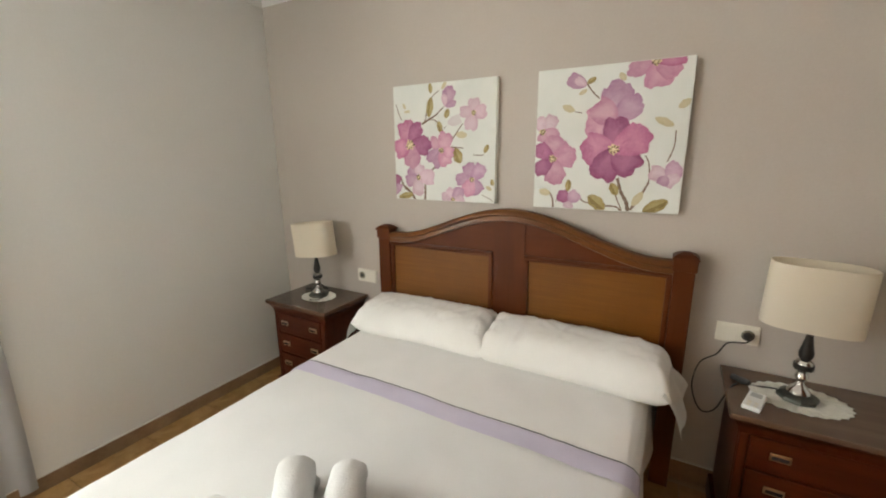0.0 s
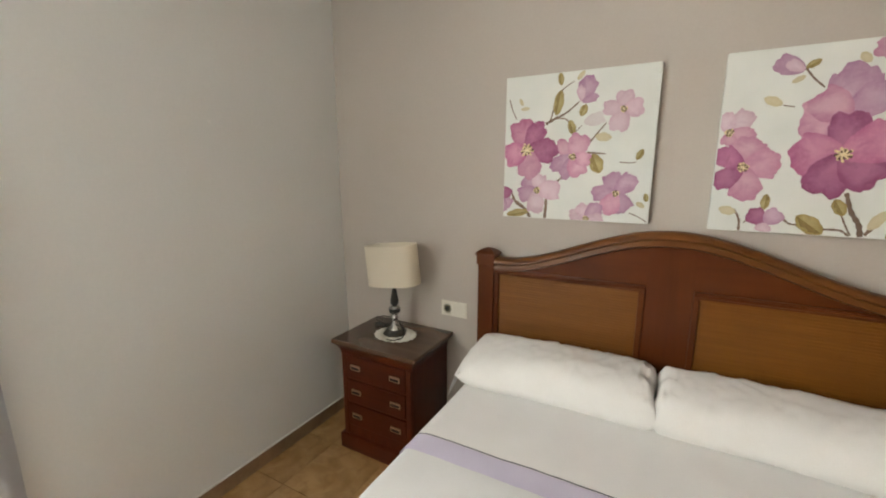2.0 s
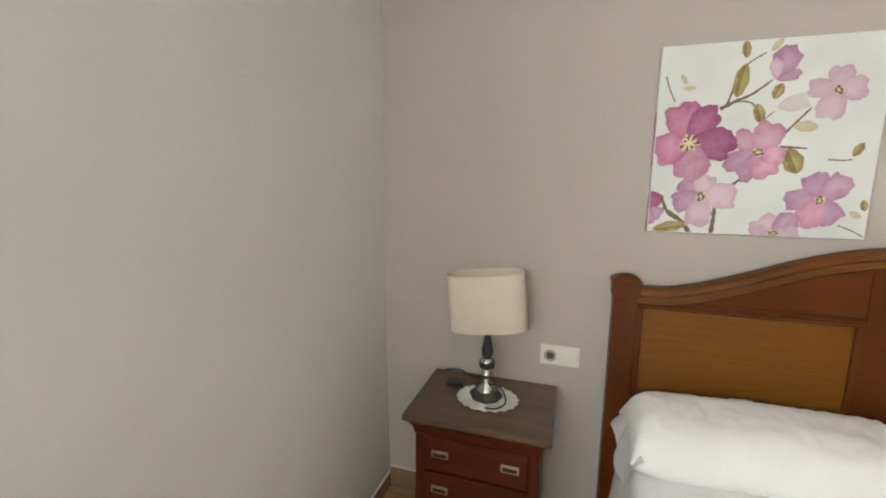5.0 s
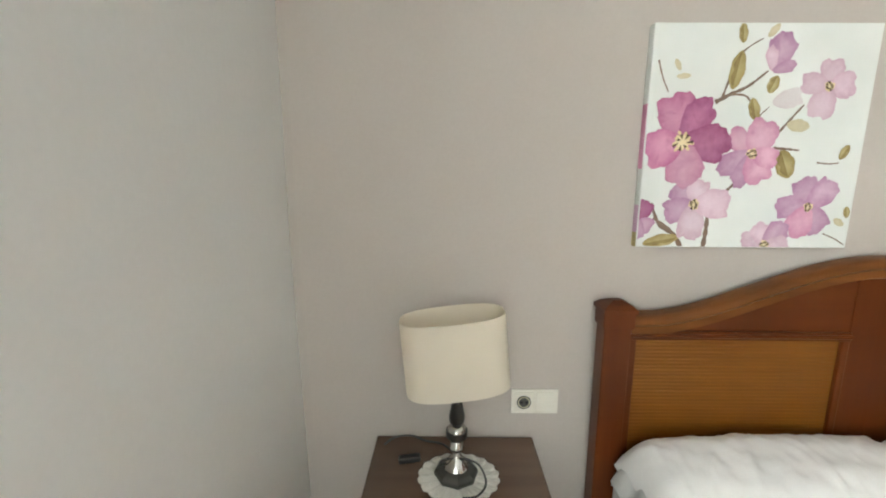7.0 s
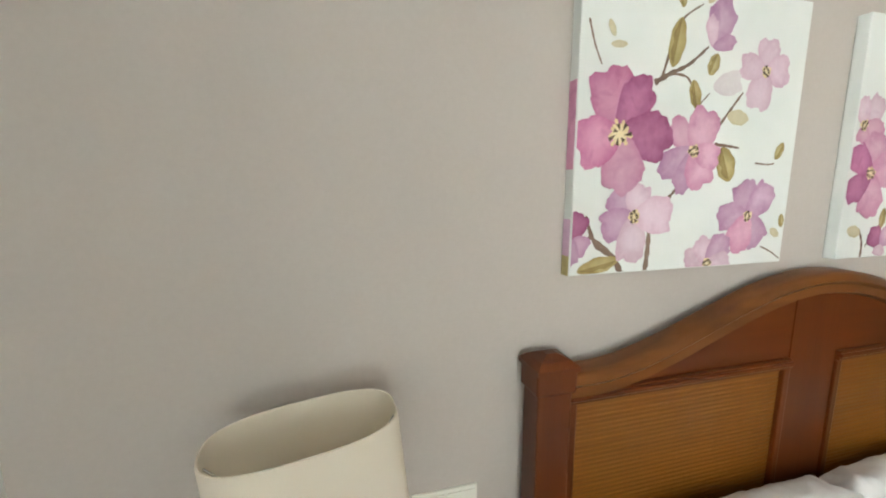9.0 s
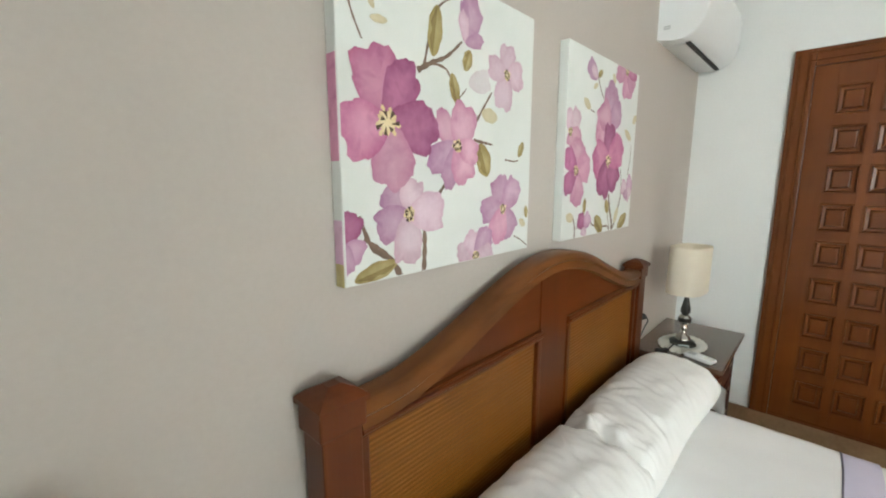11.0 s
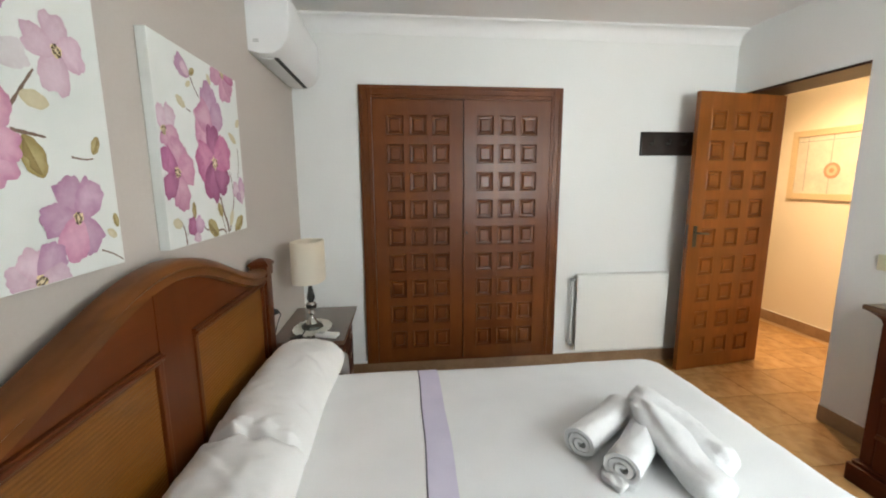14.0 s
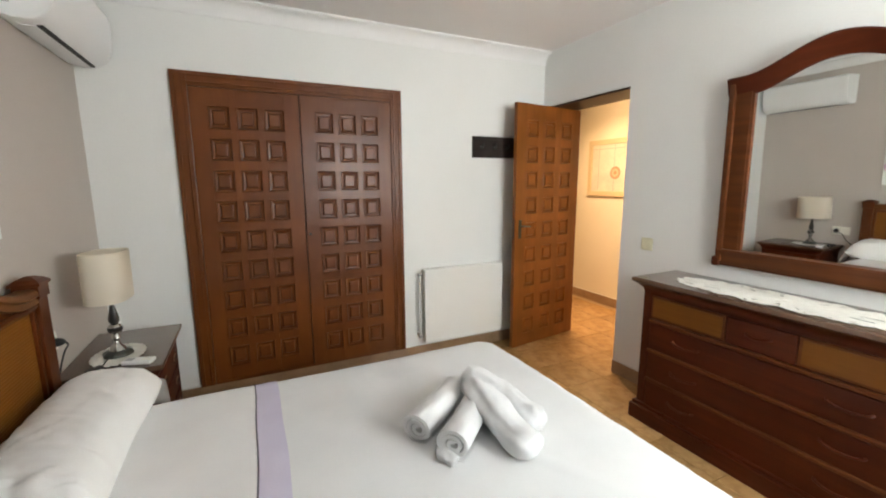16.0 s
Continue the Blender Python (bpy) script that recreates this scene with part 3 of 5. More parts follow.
def bed_cover():
    outer = plan_ring(44, 0.085)
    cx, cy0, cy1 = (BX0 + BX1) / 2, BY0 + 0.68, BY1 - 0.30
    rings = []
    # from the hem upwards, then over the top towards the middle line
    for j in range(10):
        f = j / 9
        z = 0.20 + (BZ - 0.05 - 0.20) * f
        ring = []
        for i, (x, y) in enumerate(outer):
            d = Vector((x - cx, y - min(max(y, cy0), cy1), 0))
            d.normalize()
            w = (1 - f) * (0.020 + 0.016 * math.sin(i * 0.55) + 0.010 * math.sin(i * 0.21 + 1.3))
            if y > BY1 - 0.01:
                w = 0
            ring.append((x + d.x * w, y + d.y * w, z))
        rings.append(ring)
    for drop, inset in ((0.030, 0.004), (0.016, 0.012), (0.007, 0.024), (0.002, 0.040)):
        ring = []
        for x, y in outer:
            q = (cx, min(max(y, cy0), cy1))
            d = Vector((q[0] - x, q[1] - y, 0))
            d.normalize()
            xx, yy = x + d.x * inset, y + d.y * inset
            ring.append((xx, yy, bed_height(xx, yy) - drop))
        rings.append(ring)
    for k in range(1, 27):
        t = k / 26
        ring = []
        for x, y in outer:
            q = (cx, min(max(y, cy0), cy1))
            d = Vector((q[0] - x, q[1] - y, 0))
            L = d.length
            d.normalize()
            s = 0.040 + (L - 0.040) * t
            xx, yy = x + d.x * s, y + d.y * s
            ring.append((xx, yy, bed_height(xx, yy)))
        rings.append(ring)
    c = thing("bed_cover", pose(0, 0, 0), "smooth white cotton bed cover hanging over the sides", "bedspread")
    bm = loft(rings[10:], caps=False)
    bmesh.ops.remove_doubles(bm, verts=bm.verts, dist=0.0004)
    part("top_cloth", bm, M_LINEN, c, smooth=60)
    part("side_drape", loft(rings[:11], caps=False), M_LINEN, c, "hanging sides of the cover", 60)
    # turned-down sheet with a lilac band along its lower edge
    ys = 1.635

    def over(y0, y1, lift):
        n = 60
        rr = []
        for j in range(7):
            y = y0 + (y1 - y0) * j / 6
            ring = []
            for i in range(n + 1):
                u = -0.06 + 1.12 * i / n
                x = BX0 + (BX1 - BX0) * u
                yy = y + 0.006 * math.sin(u * 5 + 0.6) + 0.002 * math.sin(u * 19)
                e = max(0.0, BX0 + 0.05 - x, x - BX1 + 0.05)
                if e > 0:
                    a = min(e / 0.05, math.pi / 2)
                    side = -1 if x < 0 else 1
                    edge = (BX0 + 0.05 if side < 0 else BX1 - 0.05)
                    drop = 0.05 * (1 - math.cos(a)) + max(0.0, e - 0.05 * math.pi / 2)
                    xx = edge + side * (0.05 + lift) * math.sin(a)
                    ring.append((xx, yy, bed_height(edge, yy) - drop + lift))
                else:
                    ring.append((x, yy, bed_height(x, yy) + lift))
            rr.append(ring)
        return loft(rr, closed=False, caps=False)

    sh = thing("folded_sheet", pose(0, 0, 0), "turned-down white sheet with a lilac band and grey seam", "sheet")
    part("cloth", over(ys + 0.002, 2.12, 0.005), M_SHEET, sh, smooth=60)
    part("band", over(ys - 0.088, ys - 0.003, 0.005), M_LILAC, sh, "pale lilac cotton band", 60)
    part("seam", over(ys - 0.003, ys + 0.002, 0.0065), M_SEAM, sh, "thin grey seam", 60)


bed_cover()


def pillow(x0, x1, seed, outer, label):
    """A plump pillow in a cotton case; outer is the side (-1 or 1) where the open case hangs."""
    cx, hw = (x0 + x1) / 2, (x1 - x0) / 2
    cy, hd, base, tall = 2.138, 0.150, BZ + 0.004, 0.152
    n, m = 110, 36
    bm = bmesh.new()
    rnd = Vector((seed * 3.7, seed * 1.3, 0))

    def pt(u, v, top):
        # u, v in -1..1; blunt ends, a full front and crumpled cloth where the two pillows meet
        e = max(0.0, 1 - abs(u) ** (24.0 if outer * u < 0 else 11.0)) ** 0.5 * max(0.0, 1 - abs(v) ** 3.4) ** 0.5
        meet = max(0.0, -outer * u - 0.72) / 0.28
        ear = abs(u) ** 12 * (abs(v) ** 3 - 0.45)
        x = cx + hw * u * (1 + 0.030 * ear) + 0.006 * meet * math.sin(v * 7 + seed)
        y = cy + hd * v * (1 - 0.05 * abs(u) ** 6) + 0.006 * math.sin(u * 2.2 + seed) - 0.018 * max(0.0, outer * u - 0.1)
        wr = 0.006 * noise.noise(Vector((u * 6, v * 3, 0)) + rnd) + 0.004 * noise.noise(Vector((u * 17, v * 5, 2)) + rnd)
        wr += meet * (0.011 * math.sin(v * 11 + 5 * u + seed) + 0.010 * noise.noise(Vector((u * 30, v * 9, 5)) + rnd)) - 0.006 * meet * meet
        for k in range(7):
            cu, cv, ang = -0.96 + 0.32 * k + 0.1 * math.sin(seed * 7 + k), 0.6 * math.sin(k * 2.4 + seed), 0.9 * math.sin(k * 1.9 + seed * 2)
            du, dv = (u - cu) * math.cos(ang) + (v - cv) * math.sin(ang) * 0.4, -(u - cu) * math.sin(ang) + (v - cv) * 0.4 * math.cos(ang)
            wr += 0.006 * math.exp(-(du / 0.022) ** 2 - (dv / 0.22) ** 2) - 0.004 * math.exp(-((du - 0.05) / 0.035) ** 2 - (dv / 0.22) ** 2)
        lean = 0.030 * (v + 1) / 2
        if top:
            z = base + 0.045 + (tall - 0.045) * e + wr * min(1, 3 * e) + lean * e
        else:
            z = base + 0.045 * (1 - min(1, e * 1.6))
        return (x, y, z)

    grid = {}
    for top in (True, False):
        for i in range(n + 1):
            for j in range(m + 1):
                u, v = math.sin((2 * i / n - 1) * math.pi / 2), math.sin((2 * j / m - 1) * math.pi / 2)
                edge = i in (0, n) or j in (0, m)
                if not top and edge:
                    grid[top, i, j] = grid[True, i, j]
                else:
                    grid[top, i, j] = bm.verts.new(pt(u, v, top))
        for i in range(n):
            for j in range(m):
                bm.faces.new((grid[top, i, j], grid[top, i + 1, j], grid[top, i + 1, j + 1], grid[top, i, j + 1]))
    p = thing("pillow", pose(0, 0, 0), label, "pillow", "pillows on the bed")
    part("cushion", bm, M_PILLOW, p, smooth=80)
    # the loose end of the case, drooping over the mattress edge
    end = x0 if outer < 0 else x1
    rr = []
    for i in range(9):
        s = i / 8
        ring = []
        for j in range(17):
            v = -1 + 2 * j / 16
            ring.append((end + outer * (-0.03 + (0.085 if outer > 0 else 0.06) * s + 0.008 * math.sin(v * 6 + s * 3)), cy - 0.04 + hd * 0.93 * v * (1 - 0.1 * s) - 0.012 * s,
                         base + 0.066 + 0.030 * (1 - v * v) * (1 - s) - (0.125 if outer > 0 else 0.085) * s ** 1.5 * (0.8 - 0.5 * v) + 0.010 * math.sin(v * 9 + 2 * s) * s))
        rr.append(ring)
    bm = loft(rr, closed=False, caps=False)
    bmesh.ops.solidify(bm, geom=bm.faces[:], thickness=0.003)
    part("case_end", bm, M_PILLOW, p, "loose open end of the pillowcase", 70)
    return p


pillow(-0.955, -0.215, 1, -1, "plump white pillow with loose case end, against the headboard")
pillow(-0.225, 0.540, 2, 1, "plump white pillow with drooping case corner, against the headboard")


def towel(p0, p1, r, seed, label):
    """A rolled towel from p0 to p1: a spiral of thick cloth."""
    a, b = Vector(p0), Vector(p1)
    axis = (b - a).normalized()
    side = axis.cross(Vector((0, 0, 1))).normalized()
    up = side.cross(axis)
    turns, n = 2.7, 120
    thick = r * 0.21
    prof = []
    for k in range(n + 1):
        f = k / n
        ang = (f - 1) * turns * 2 * math.pi - 1.2 + 0.3 * math.sin(seed)
        rad = r * (0.24 + 0.76 * f) * (1 + 0.045 * math.sin(ang * 1.3 + seed))
        prof.append((rad, ang, thick * min(1.0, 0.1 + (1 - f) * 9)))
    t = thing("rolled_towel", pose(0, 0, 0), label, "towel", "rolled towels on the bed")
    rings = []
    m = 26
    for j in range(m + 1):
        s = j / m
        c = a.lerp(b, s) + up * 0.004 * math.sin(s * 5 + seed) + side * 0.006 * math.sin(s * 3 + seed)
        ring = []
        for inner in (False, True):
            seq = prof if not inner else prof[::-1]
            for rad, ang, th in seq:
                q = rad - (th if inner else 0)
                w = 1 + 0.09 * noise.noise(Vector((s * 4, math.cos(ang) * 2, math.sin(ang) * 2 + seed))) + 0.035 * noise.noise(Vector((s * 17, math.cos(ang) * 6, math.sin(ang) * 6 + seed)))
                x, y = math.cos(ang) * q * w, math.sin(ang) * q * 0.86 * w
                ring.append(c + side * x + up * y)
        rings.append(ring)
    part("cloth", loft(rings), M_TOWEL, t, smooth=70)
    return t


TZ = BZ + 0.050
towel((-0.240, 1.155, TZ + 0.006), (-0.055, 0.905, TZ + 0.008), 0.062, 0.4, "tightly rolled white terry towel on the bed cover")
towel((-0.372, 1.094, TZ + 0.010), (-0.190, 0.880, TZ + 0.010), 0.063, 2.0, "white terry towel roll with a loose corner on the bed")


def folded_towel():
    """A long towel folded in two soft legs, leaning on the rolls."""
    t = thing("folded_towel", pose(0, 0, 0), "long white terry towel folded into two soft legs", "towel", "rolled towels on the bed")
    for pts, r, seed in ((((-0.045, 0.868, BZ + 0.104), (-0.125, 0.832, BZ + 0.094), (-0.240, 0.782, BZ + 0.060), (-0.385, 0.765, BZ + 0.043)), 0.050, 0.0),
                         (((-0.118, 0.888, BZ + 0.104), (-0.235, 0.890, BZ + 0.092), (-0.350, 0.886, BZ + 0.062), (-0.485, 0.870, BZ + 0.043)), 0.054, 3.0)):
        bm = tube(pts, r, 40, 14)
        bm.verts.ensure_lookup_table()
        rings = len(bm.verts) // 40
        for j in range(rings):
            ring = [bm.verts[j * 40 + k] for k in range(40)]
            mid = sum((v.co for v in ring), Vector()) / 40
            f = j / (rings - 1)
            k = (0.62 + 0.38 * min(1.0, f / 0.22) ** 0.7) * math.sqrt(1 - 0.75 * max(0.0, (f - 0.88) / 0.12) ** 2)
            for i, v in enumerate(ring):
                a = 2 * math.pi * i / 40
                pleat = 1.03 + 0.05 * math.sin(3 * a + seed + 2.2 * f) - 0.15 * math.exp(-((a - 1.5 - 0.5 * math.sin(seed + 2 * f)) / 0.20) ** 2) + 0.055 * math.sin(5 * a - 1.5 * f + 2 * seed) + 0.10 * noise.noise(Vector((f * 5, math.cos(a) * 1.6, math.sin(a) * 1.6 + seed)))
                v.co = mid + Vector(((v.co.x - mid.x) * k * 1.06 * pleat, (v.co.y - mid.y) * k * 1.06 * pleat, (v.co.z - mid.z) * k * 0.82 * pleat))
        for v in bm.verts:
            n3 = noise.noise(v.co * 14 + Vector((seed, 0, 0)))
            v.co += Vector((0, 0, 0.010 * n3)) + Vector((0.004, 0.009, 0)) * noise.noise(v.co * 9 + Vector((0, seed, 4)))
            v.co += Vector((0, 0, 0.004)) * noise.noise(Vector((v.co.x * 12, v.co.y * 70, seed))) + Vector((0, 0, 0.004)) * noise.noise(v.co * 45)
            v.co.z = max(v.co.z, bed_height(v.co.x, v.co.y) + 0.002)
        part("fold", bm, M_TOWEL, t, smooth=80)
    # crumpled loose corner of cloth between the rolls
    bm = bmesh.new()
    bmesh.ops.create_icosphere(bm, subdivisions=4, radius=1.0)
    for v in bm.verts:
        d = v.co.normalized()
        k = 1 + 0.32 * noise.noise(d * 1.6) + 0.07 * noise.noise(d * 4.5)
        v.co = Vector((-0.350 + 0.050 * d.x * k, 1.100 + 0.028 * d.y * k, BZ + 0.022 + 0.022 * d.z * k))
        v.co.z = max(v.co.z, bed_height(v.co.x, v.co.y) + 0.002)
    part("loose_corner", bm, M_TOWEL, t, smooth=80)


folded_towel()


# ---- nightstands ----
def nightstand(cx, w, label):
    d = 0.385
    n = thing("nightstand", pose(cx, 2.382, 0), label, "nightstand", "nightstands beside the bed")
    h = w / 2
    part("top", boxes((-h, h, -d, 0, 0.592, 0.614), bevel=0.005), M_TOP, n, "dark polished top board")
    # concave cornice under the top
    rings = []
    for k in range(8):
        f = k / 7
        z = 0.535 + 0.057 * f
        o = 0.034 - 0.030 * (f ** 2.2)
        rings.append([(-h + o, -d + o, z), (h - o, -d + o, z), (h - o, -0.002, z), (-h + o, -0.002, z)])
    part("cornice", loft(rings), M_MAHOG, n, smooth=50)
    part("body", boxes((-h + 0.036, h - 0.036, -d + 0.040, -0.002, 0.07, 0.540), bevel=0.003), M_MAHOGZ, n)
    part("plinth", boxes((-h + 0.018, h - 0.018, -d + 0.018, -0.002, 0.0, 0.085), bevel=0.006), M_MAHOG, n)
    for x in (-h + 0.040, h - 0.068):
        part("corner_post", boxes((x, x + 0.028, -d + 0.030, -d + 0.05, 0.085, 0.535), bevel=0.004), M_MAHOGZ, n)
    z = 0.412
    for k in range(3):
        dr = part("drawer", boxes((-h + 0.072, h - 0.072, -d + 0.028, -d + 0.045, z, z + 0.122), bevel=0.005), M_MAHOG, n)
        for x in (-0.24 * w, 0.24 * w):
            hd = part("handle", boxes((x - 0.030, x + 0.030, -d + 0.0245, -d + 0.029, z + 0.048, z + 0.076), bevel=0.003), M_BRASS, dr, "small brass recessed handle")
            # raised black bar paints the shade in the handle's hollow
            bm = boxes((x - 0.024, x + 0.024, -d + 0.0235, -d + 0.0262, z + 0.053, z + 0.066))
            part("recess", bm, M_SLOT, dr)
        z -= 0.134
    return n


nightstand(-1.425, 0.50, "small dark mahogany nightstand with three drawers beside the bed")
nightstand(1.028, 0.615, "wide dark mahogany nightstand with three drawers near the wardrobe")


def doily(x, y, z, rx, ry, lobes, label):
    """A crocheted doily with a scalloped rim and small open holes."""
    n = lobes * 8
    rings = []
    for k, f in enumerate((0.05, 0.35, 0.55, 0.7, 0.82, 0.92, 1.0)):
        ring = []
        for i in range(n):
            a = 2 * math.pi * i / n
            sc = 1 + (0.055 * abs(math.sin(a * lobes / 2)) - 0.03) * (f ** 4)
            ring.append((x + rx * f * sc * math.cos(a), y + ry * f * sc * math.sin(a), z + 0.0022 + 0.0016 * math.sin(a * lobes) * f + (0.0022 if k % 2 and i % 4 < 2 else 0)))
        rings.append(ring)
    bm = bmesh.new()
    vs = [[bm.verts.new(p) for p in ring] for ring in rings]
    for r, (p, q) in enumerate(zip(vs, vs[1:])):
        for k in range(n):
            bm.faces.new((p[k], p[(k + 1) % n], q[(k + 1) % n], q[k]))
    bm.faces.new(vs[0])
    bmesh.ops.recalc_face_normals(bm, faces=bm.faces)
    bmesh.ops.solidify(bm, geom=bm.faces[:], thickness=-0.0014)
    return tagged(part("doily", bm, M_LACE, None), label, "doily")


NT = 0.614
doily(-1.417, 2.198, NT, 0.112, 0.095, 18, "round white crocheted doily under the lamp")
doily(0.945, 2.205, NT, 0.145, 0.105, 22, "oval white crocheted doily under the lamp")


def lamp(x, y, turn, tilt, rise, label):
    l = thing("table_lamp", pose(x, y, NT + 0.005, 0, 0, turn), label, "table lamp", "lamps on the nightstands")
    # eight-sided foot
    part("foot", lathe([(0.060, 0), (0.062, 0.006), (0.060, 0.014), (0.050, 0.022), (0.030, 0.030)], 8), M_GUN, l, "dark octagonal metal foot")
    part("collar", lathe([(0.036, 0.026), (0.030, 0.040), (0.018, 0.052), (0.012, 0.060), (0.010, 0.072)], 20), M_CHROME, l, smooth=True)
    part("lower_knob", lathe([(0.010, 0.070), (0.014, 0.075), (0.020, 0.086), (0.016, 0.100), (0.012, 0.106)], 20), M_CHROME, l, smooth=True)
    part("ball", lathe([(0.012, 0.104), (0.024, 0.112), (0.029, 0.128), (0.024, 0.146), (0.014, 0.154)], 20), M_CHROME, l, "brushed chrome ball", True)
    part("ring", lathe([(0.0295, 0.119), (0.0300, 0.124), (0.0300, 0.133), (0.0292, 0.138)], 20), M_BLACKM, l, smooth=True)
    part("spindle", lathe([(0.013, 0.152), (0.021, 0.164), (0.022, 0.180), (0.015, 0.214), (0.010, 0.242), (0.008, 0.30)], 20), M_BLACKM, l, "black turned upper spindle", True)
    sh = part("shade", bmesh.new(), M_SHADE, l, "oval ivory cloth shade")
    n = 64

    def ring(sx, sy, z):
        pts = []
        for k in range(n):
            a = 2 * math.pi * k / n
            c, s = math.cos(a), math.sin(a)
            e = 0.72
            pts.append((sx * math.copysign(abs(c) ** e, c), sy * math.copysign(abs(s) ** e, s), z))
        return pts

    z0, z1 = 0.264 + rise * 0.3, 0.467 + rise
    bm = loft([ring(0.1385, 0.078, z0), ring(0.1395, 0.079, z0 + 0.004), ring(0.1385, 0.078, z1 - 0.004), ring(0.1375, 0.077, z1), ring(0.135, 0.0745, z1), ring(0.136, 0.0755, z1 - 0.006), ring(0.1365, 0.076, z0 + 0.004), ring(0.1365, 0.076, z0)], caps=False)
    bm.verts.ensure_lookup_table()
    for k in range(n):
        bm.faces.new((bm.verts[7 * n + k], bm.verts[7 * n + (k + 1) % n], bm.verts[(k + 1) % n], bm.verts[k]))
    me = mesh_of("shade", bm, M_SHADE, 50)
    sh.data = me
    sh.matrix_basis = pose(-0.006, 0, 0.36) @ pose(0, 0, 0, 0, tilt, 0) @ pose(0, 0, -0.36)
    part("spider", tube([(-0.134, 0, 0.445), (0, 0, 0.30), (0.134, 0, 0.445)], 0.002, 6), M_CHROME, sh, smooth=True)
    return l


lamp(-1.424, 2.205, 4, -5.5, 0.0, "table lamp with chrome stem and tilted oval ivory shade")
lamp(0.938, 2.205, -3, 1.5, 0.03, "table lamp with chrome stem and oval ivory shade")


def socket(x, z, hole_side, label):
    s = thing("wall_socket", pose(x, YB - 0.001, z), label, "wall socket")
    part("plate", boxes((-0.074, 0.074, -0.009, 0, -0.041, 0.041), bevel=0.004), M_PLASTIC, s)
    for k in (-1, 1):
        part("insert", boxes((k * 0.0355 - 0.0325, k * 0.0355 + 0.0325, -0.0125, -0.008, -0.033, 0.033), bevel=0.0025), M_PLASTIC, s)
    bm = lathe([(0.019, 0), (0.019, 0.0015), (0.016, 0.0018), (0.0155, 0.0005)], 24)
    # dark ring paints the shade round the sunken outlet
    part("outlet_shade_ring", lathe([(0.0225, 0), (0.0225, 0.0012)], 28), M_GUN, s).matrix_basis = pose(hole_side * 0.0355, -0.0124, 0, 90)
    o = part("outlet", bm, M_AGED, s, "round two-pin outlet")
    o.matrix_basis = pose(hole_side * 0.0355, -0.0126, 0, 90)
    for dx in (-0.008, 0.008):
        # flat black discs paint the dark depth of the holes
        part("pin_hole", lathe([(0.0045, 0), (0.0045, 0.0012)], 10), M_SLOT, s).matrix_basis = pose(hole_side * 0.0355 + dx, -0.0138, 0, 90)
    return s


socket(-1.172, 0.738, -1, "ivory double wall plate with outlet and blank cover")
socket(0.762, 0.760, 1, "ivory double wall plate with a black plug")

plug = thing("lamp_plug", pose(0.7975, YB - 0.014, 0.760), "black plug and cable hanging from the wall socket", "plug")
part("plug_body", lathe([(0.017, 0), (0.019, 0.008), (0.014, 0.026), (0.008, 0.034)], 16), M_CABLE, plug, smooth=True).matrix_basis = pose(0, 0, 0, 90)
part("cable", tube([(0, -0.034, 0), (-0.01, -0.045, -0.014), (-0.07, -0.05, -0.025), (-0.10, -0.04, -0.085), (-0.155, -0.055, -0.13), (-0.175, -0.10, -0.22), (-0.14, -0.13, -0.30), (-0.095, -0.16, -0.27), (-0.062, -0.19, -0.152), (-0.035, -0.15, -0.142)], 0.0032), M_CABLE, plug, "thin black cable", True)


def switch_cord(pts, body, label):
    c = thing("extension_cord", pose(0, 0, 0), label, "cable")
    part("cable", tube(pts, 0.003), M_CABLE, c, smooth=True)
    part("switch_body", boxes((-0.032, 0.032, -0.011, 0.011, 0, 0.016), bevel=0.004), M_CABLE, c, "black in-line switch").matrix_basis = body
    return c


switch_cord([(-1.645, 2.33, NT + 0.004), (-1.61, 2.345, NT + 0.020), (-1.56, 2.355, NT + 0.018), (-1.52, 2.352, NT + 0.004), (-1.46, 2.33, NT + 0.006), (-1.43, 2.27, NT + 0.012), (-1.47, 2.20, NT + 0.045), (-1.435, 2.195, NT + 0.060), (-1.37, 2.19, NT + 0.052), (-1.345, 2.16, NT + 0.018), (-1.37, 2.12, NT + 0.010), (-1.41, 2.112, NT + 0.010)], pose(-1.56, 2.262, NT, 0, 0, 12), "black lamp cord with in-line switch on the nightstand")
switch_cord([(0.772, 2.23, NT + 0.006), (0.82, 2.235, NT + 0.004), (0.87, 2.23, NT + 0.012), (0.93, 2.215, NT + 0.016), (0.96, 2.20, NT + 0.020)], pose(0.775, 2.255, NT, 0, 0, -35), "black lamp cord with in-line switch by the remote")


def remote():
    r = thing("remote_control", pose(0.798, 2.096, NT, 0, 0, 72), "white remote control of the air conditioner on the nightstand", "remote control")
    part("shell", boxes((-0.056, 0.064, -0.027, 0.027, 0, 0.017), bevel=0.005), M_ACW, r)
    part("screen", boxes((0.022, 0.055, -0.017, 0.017, 0.0165, 0.0178)), M_RADG, r, "grey display")
    for k in range(2):
        for j in (-1, 1):
            part("button", boxes((-0.03 - 0.022 * k, -0.018 - 0.022 * k, j * 0.010 - 0.006, j * 0.010 + 0.006, 0.0165, 0.0185), bevel=0.001), M_PLASTIC, r)


remote()


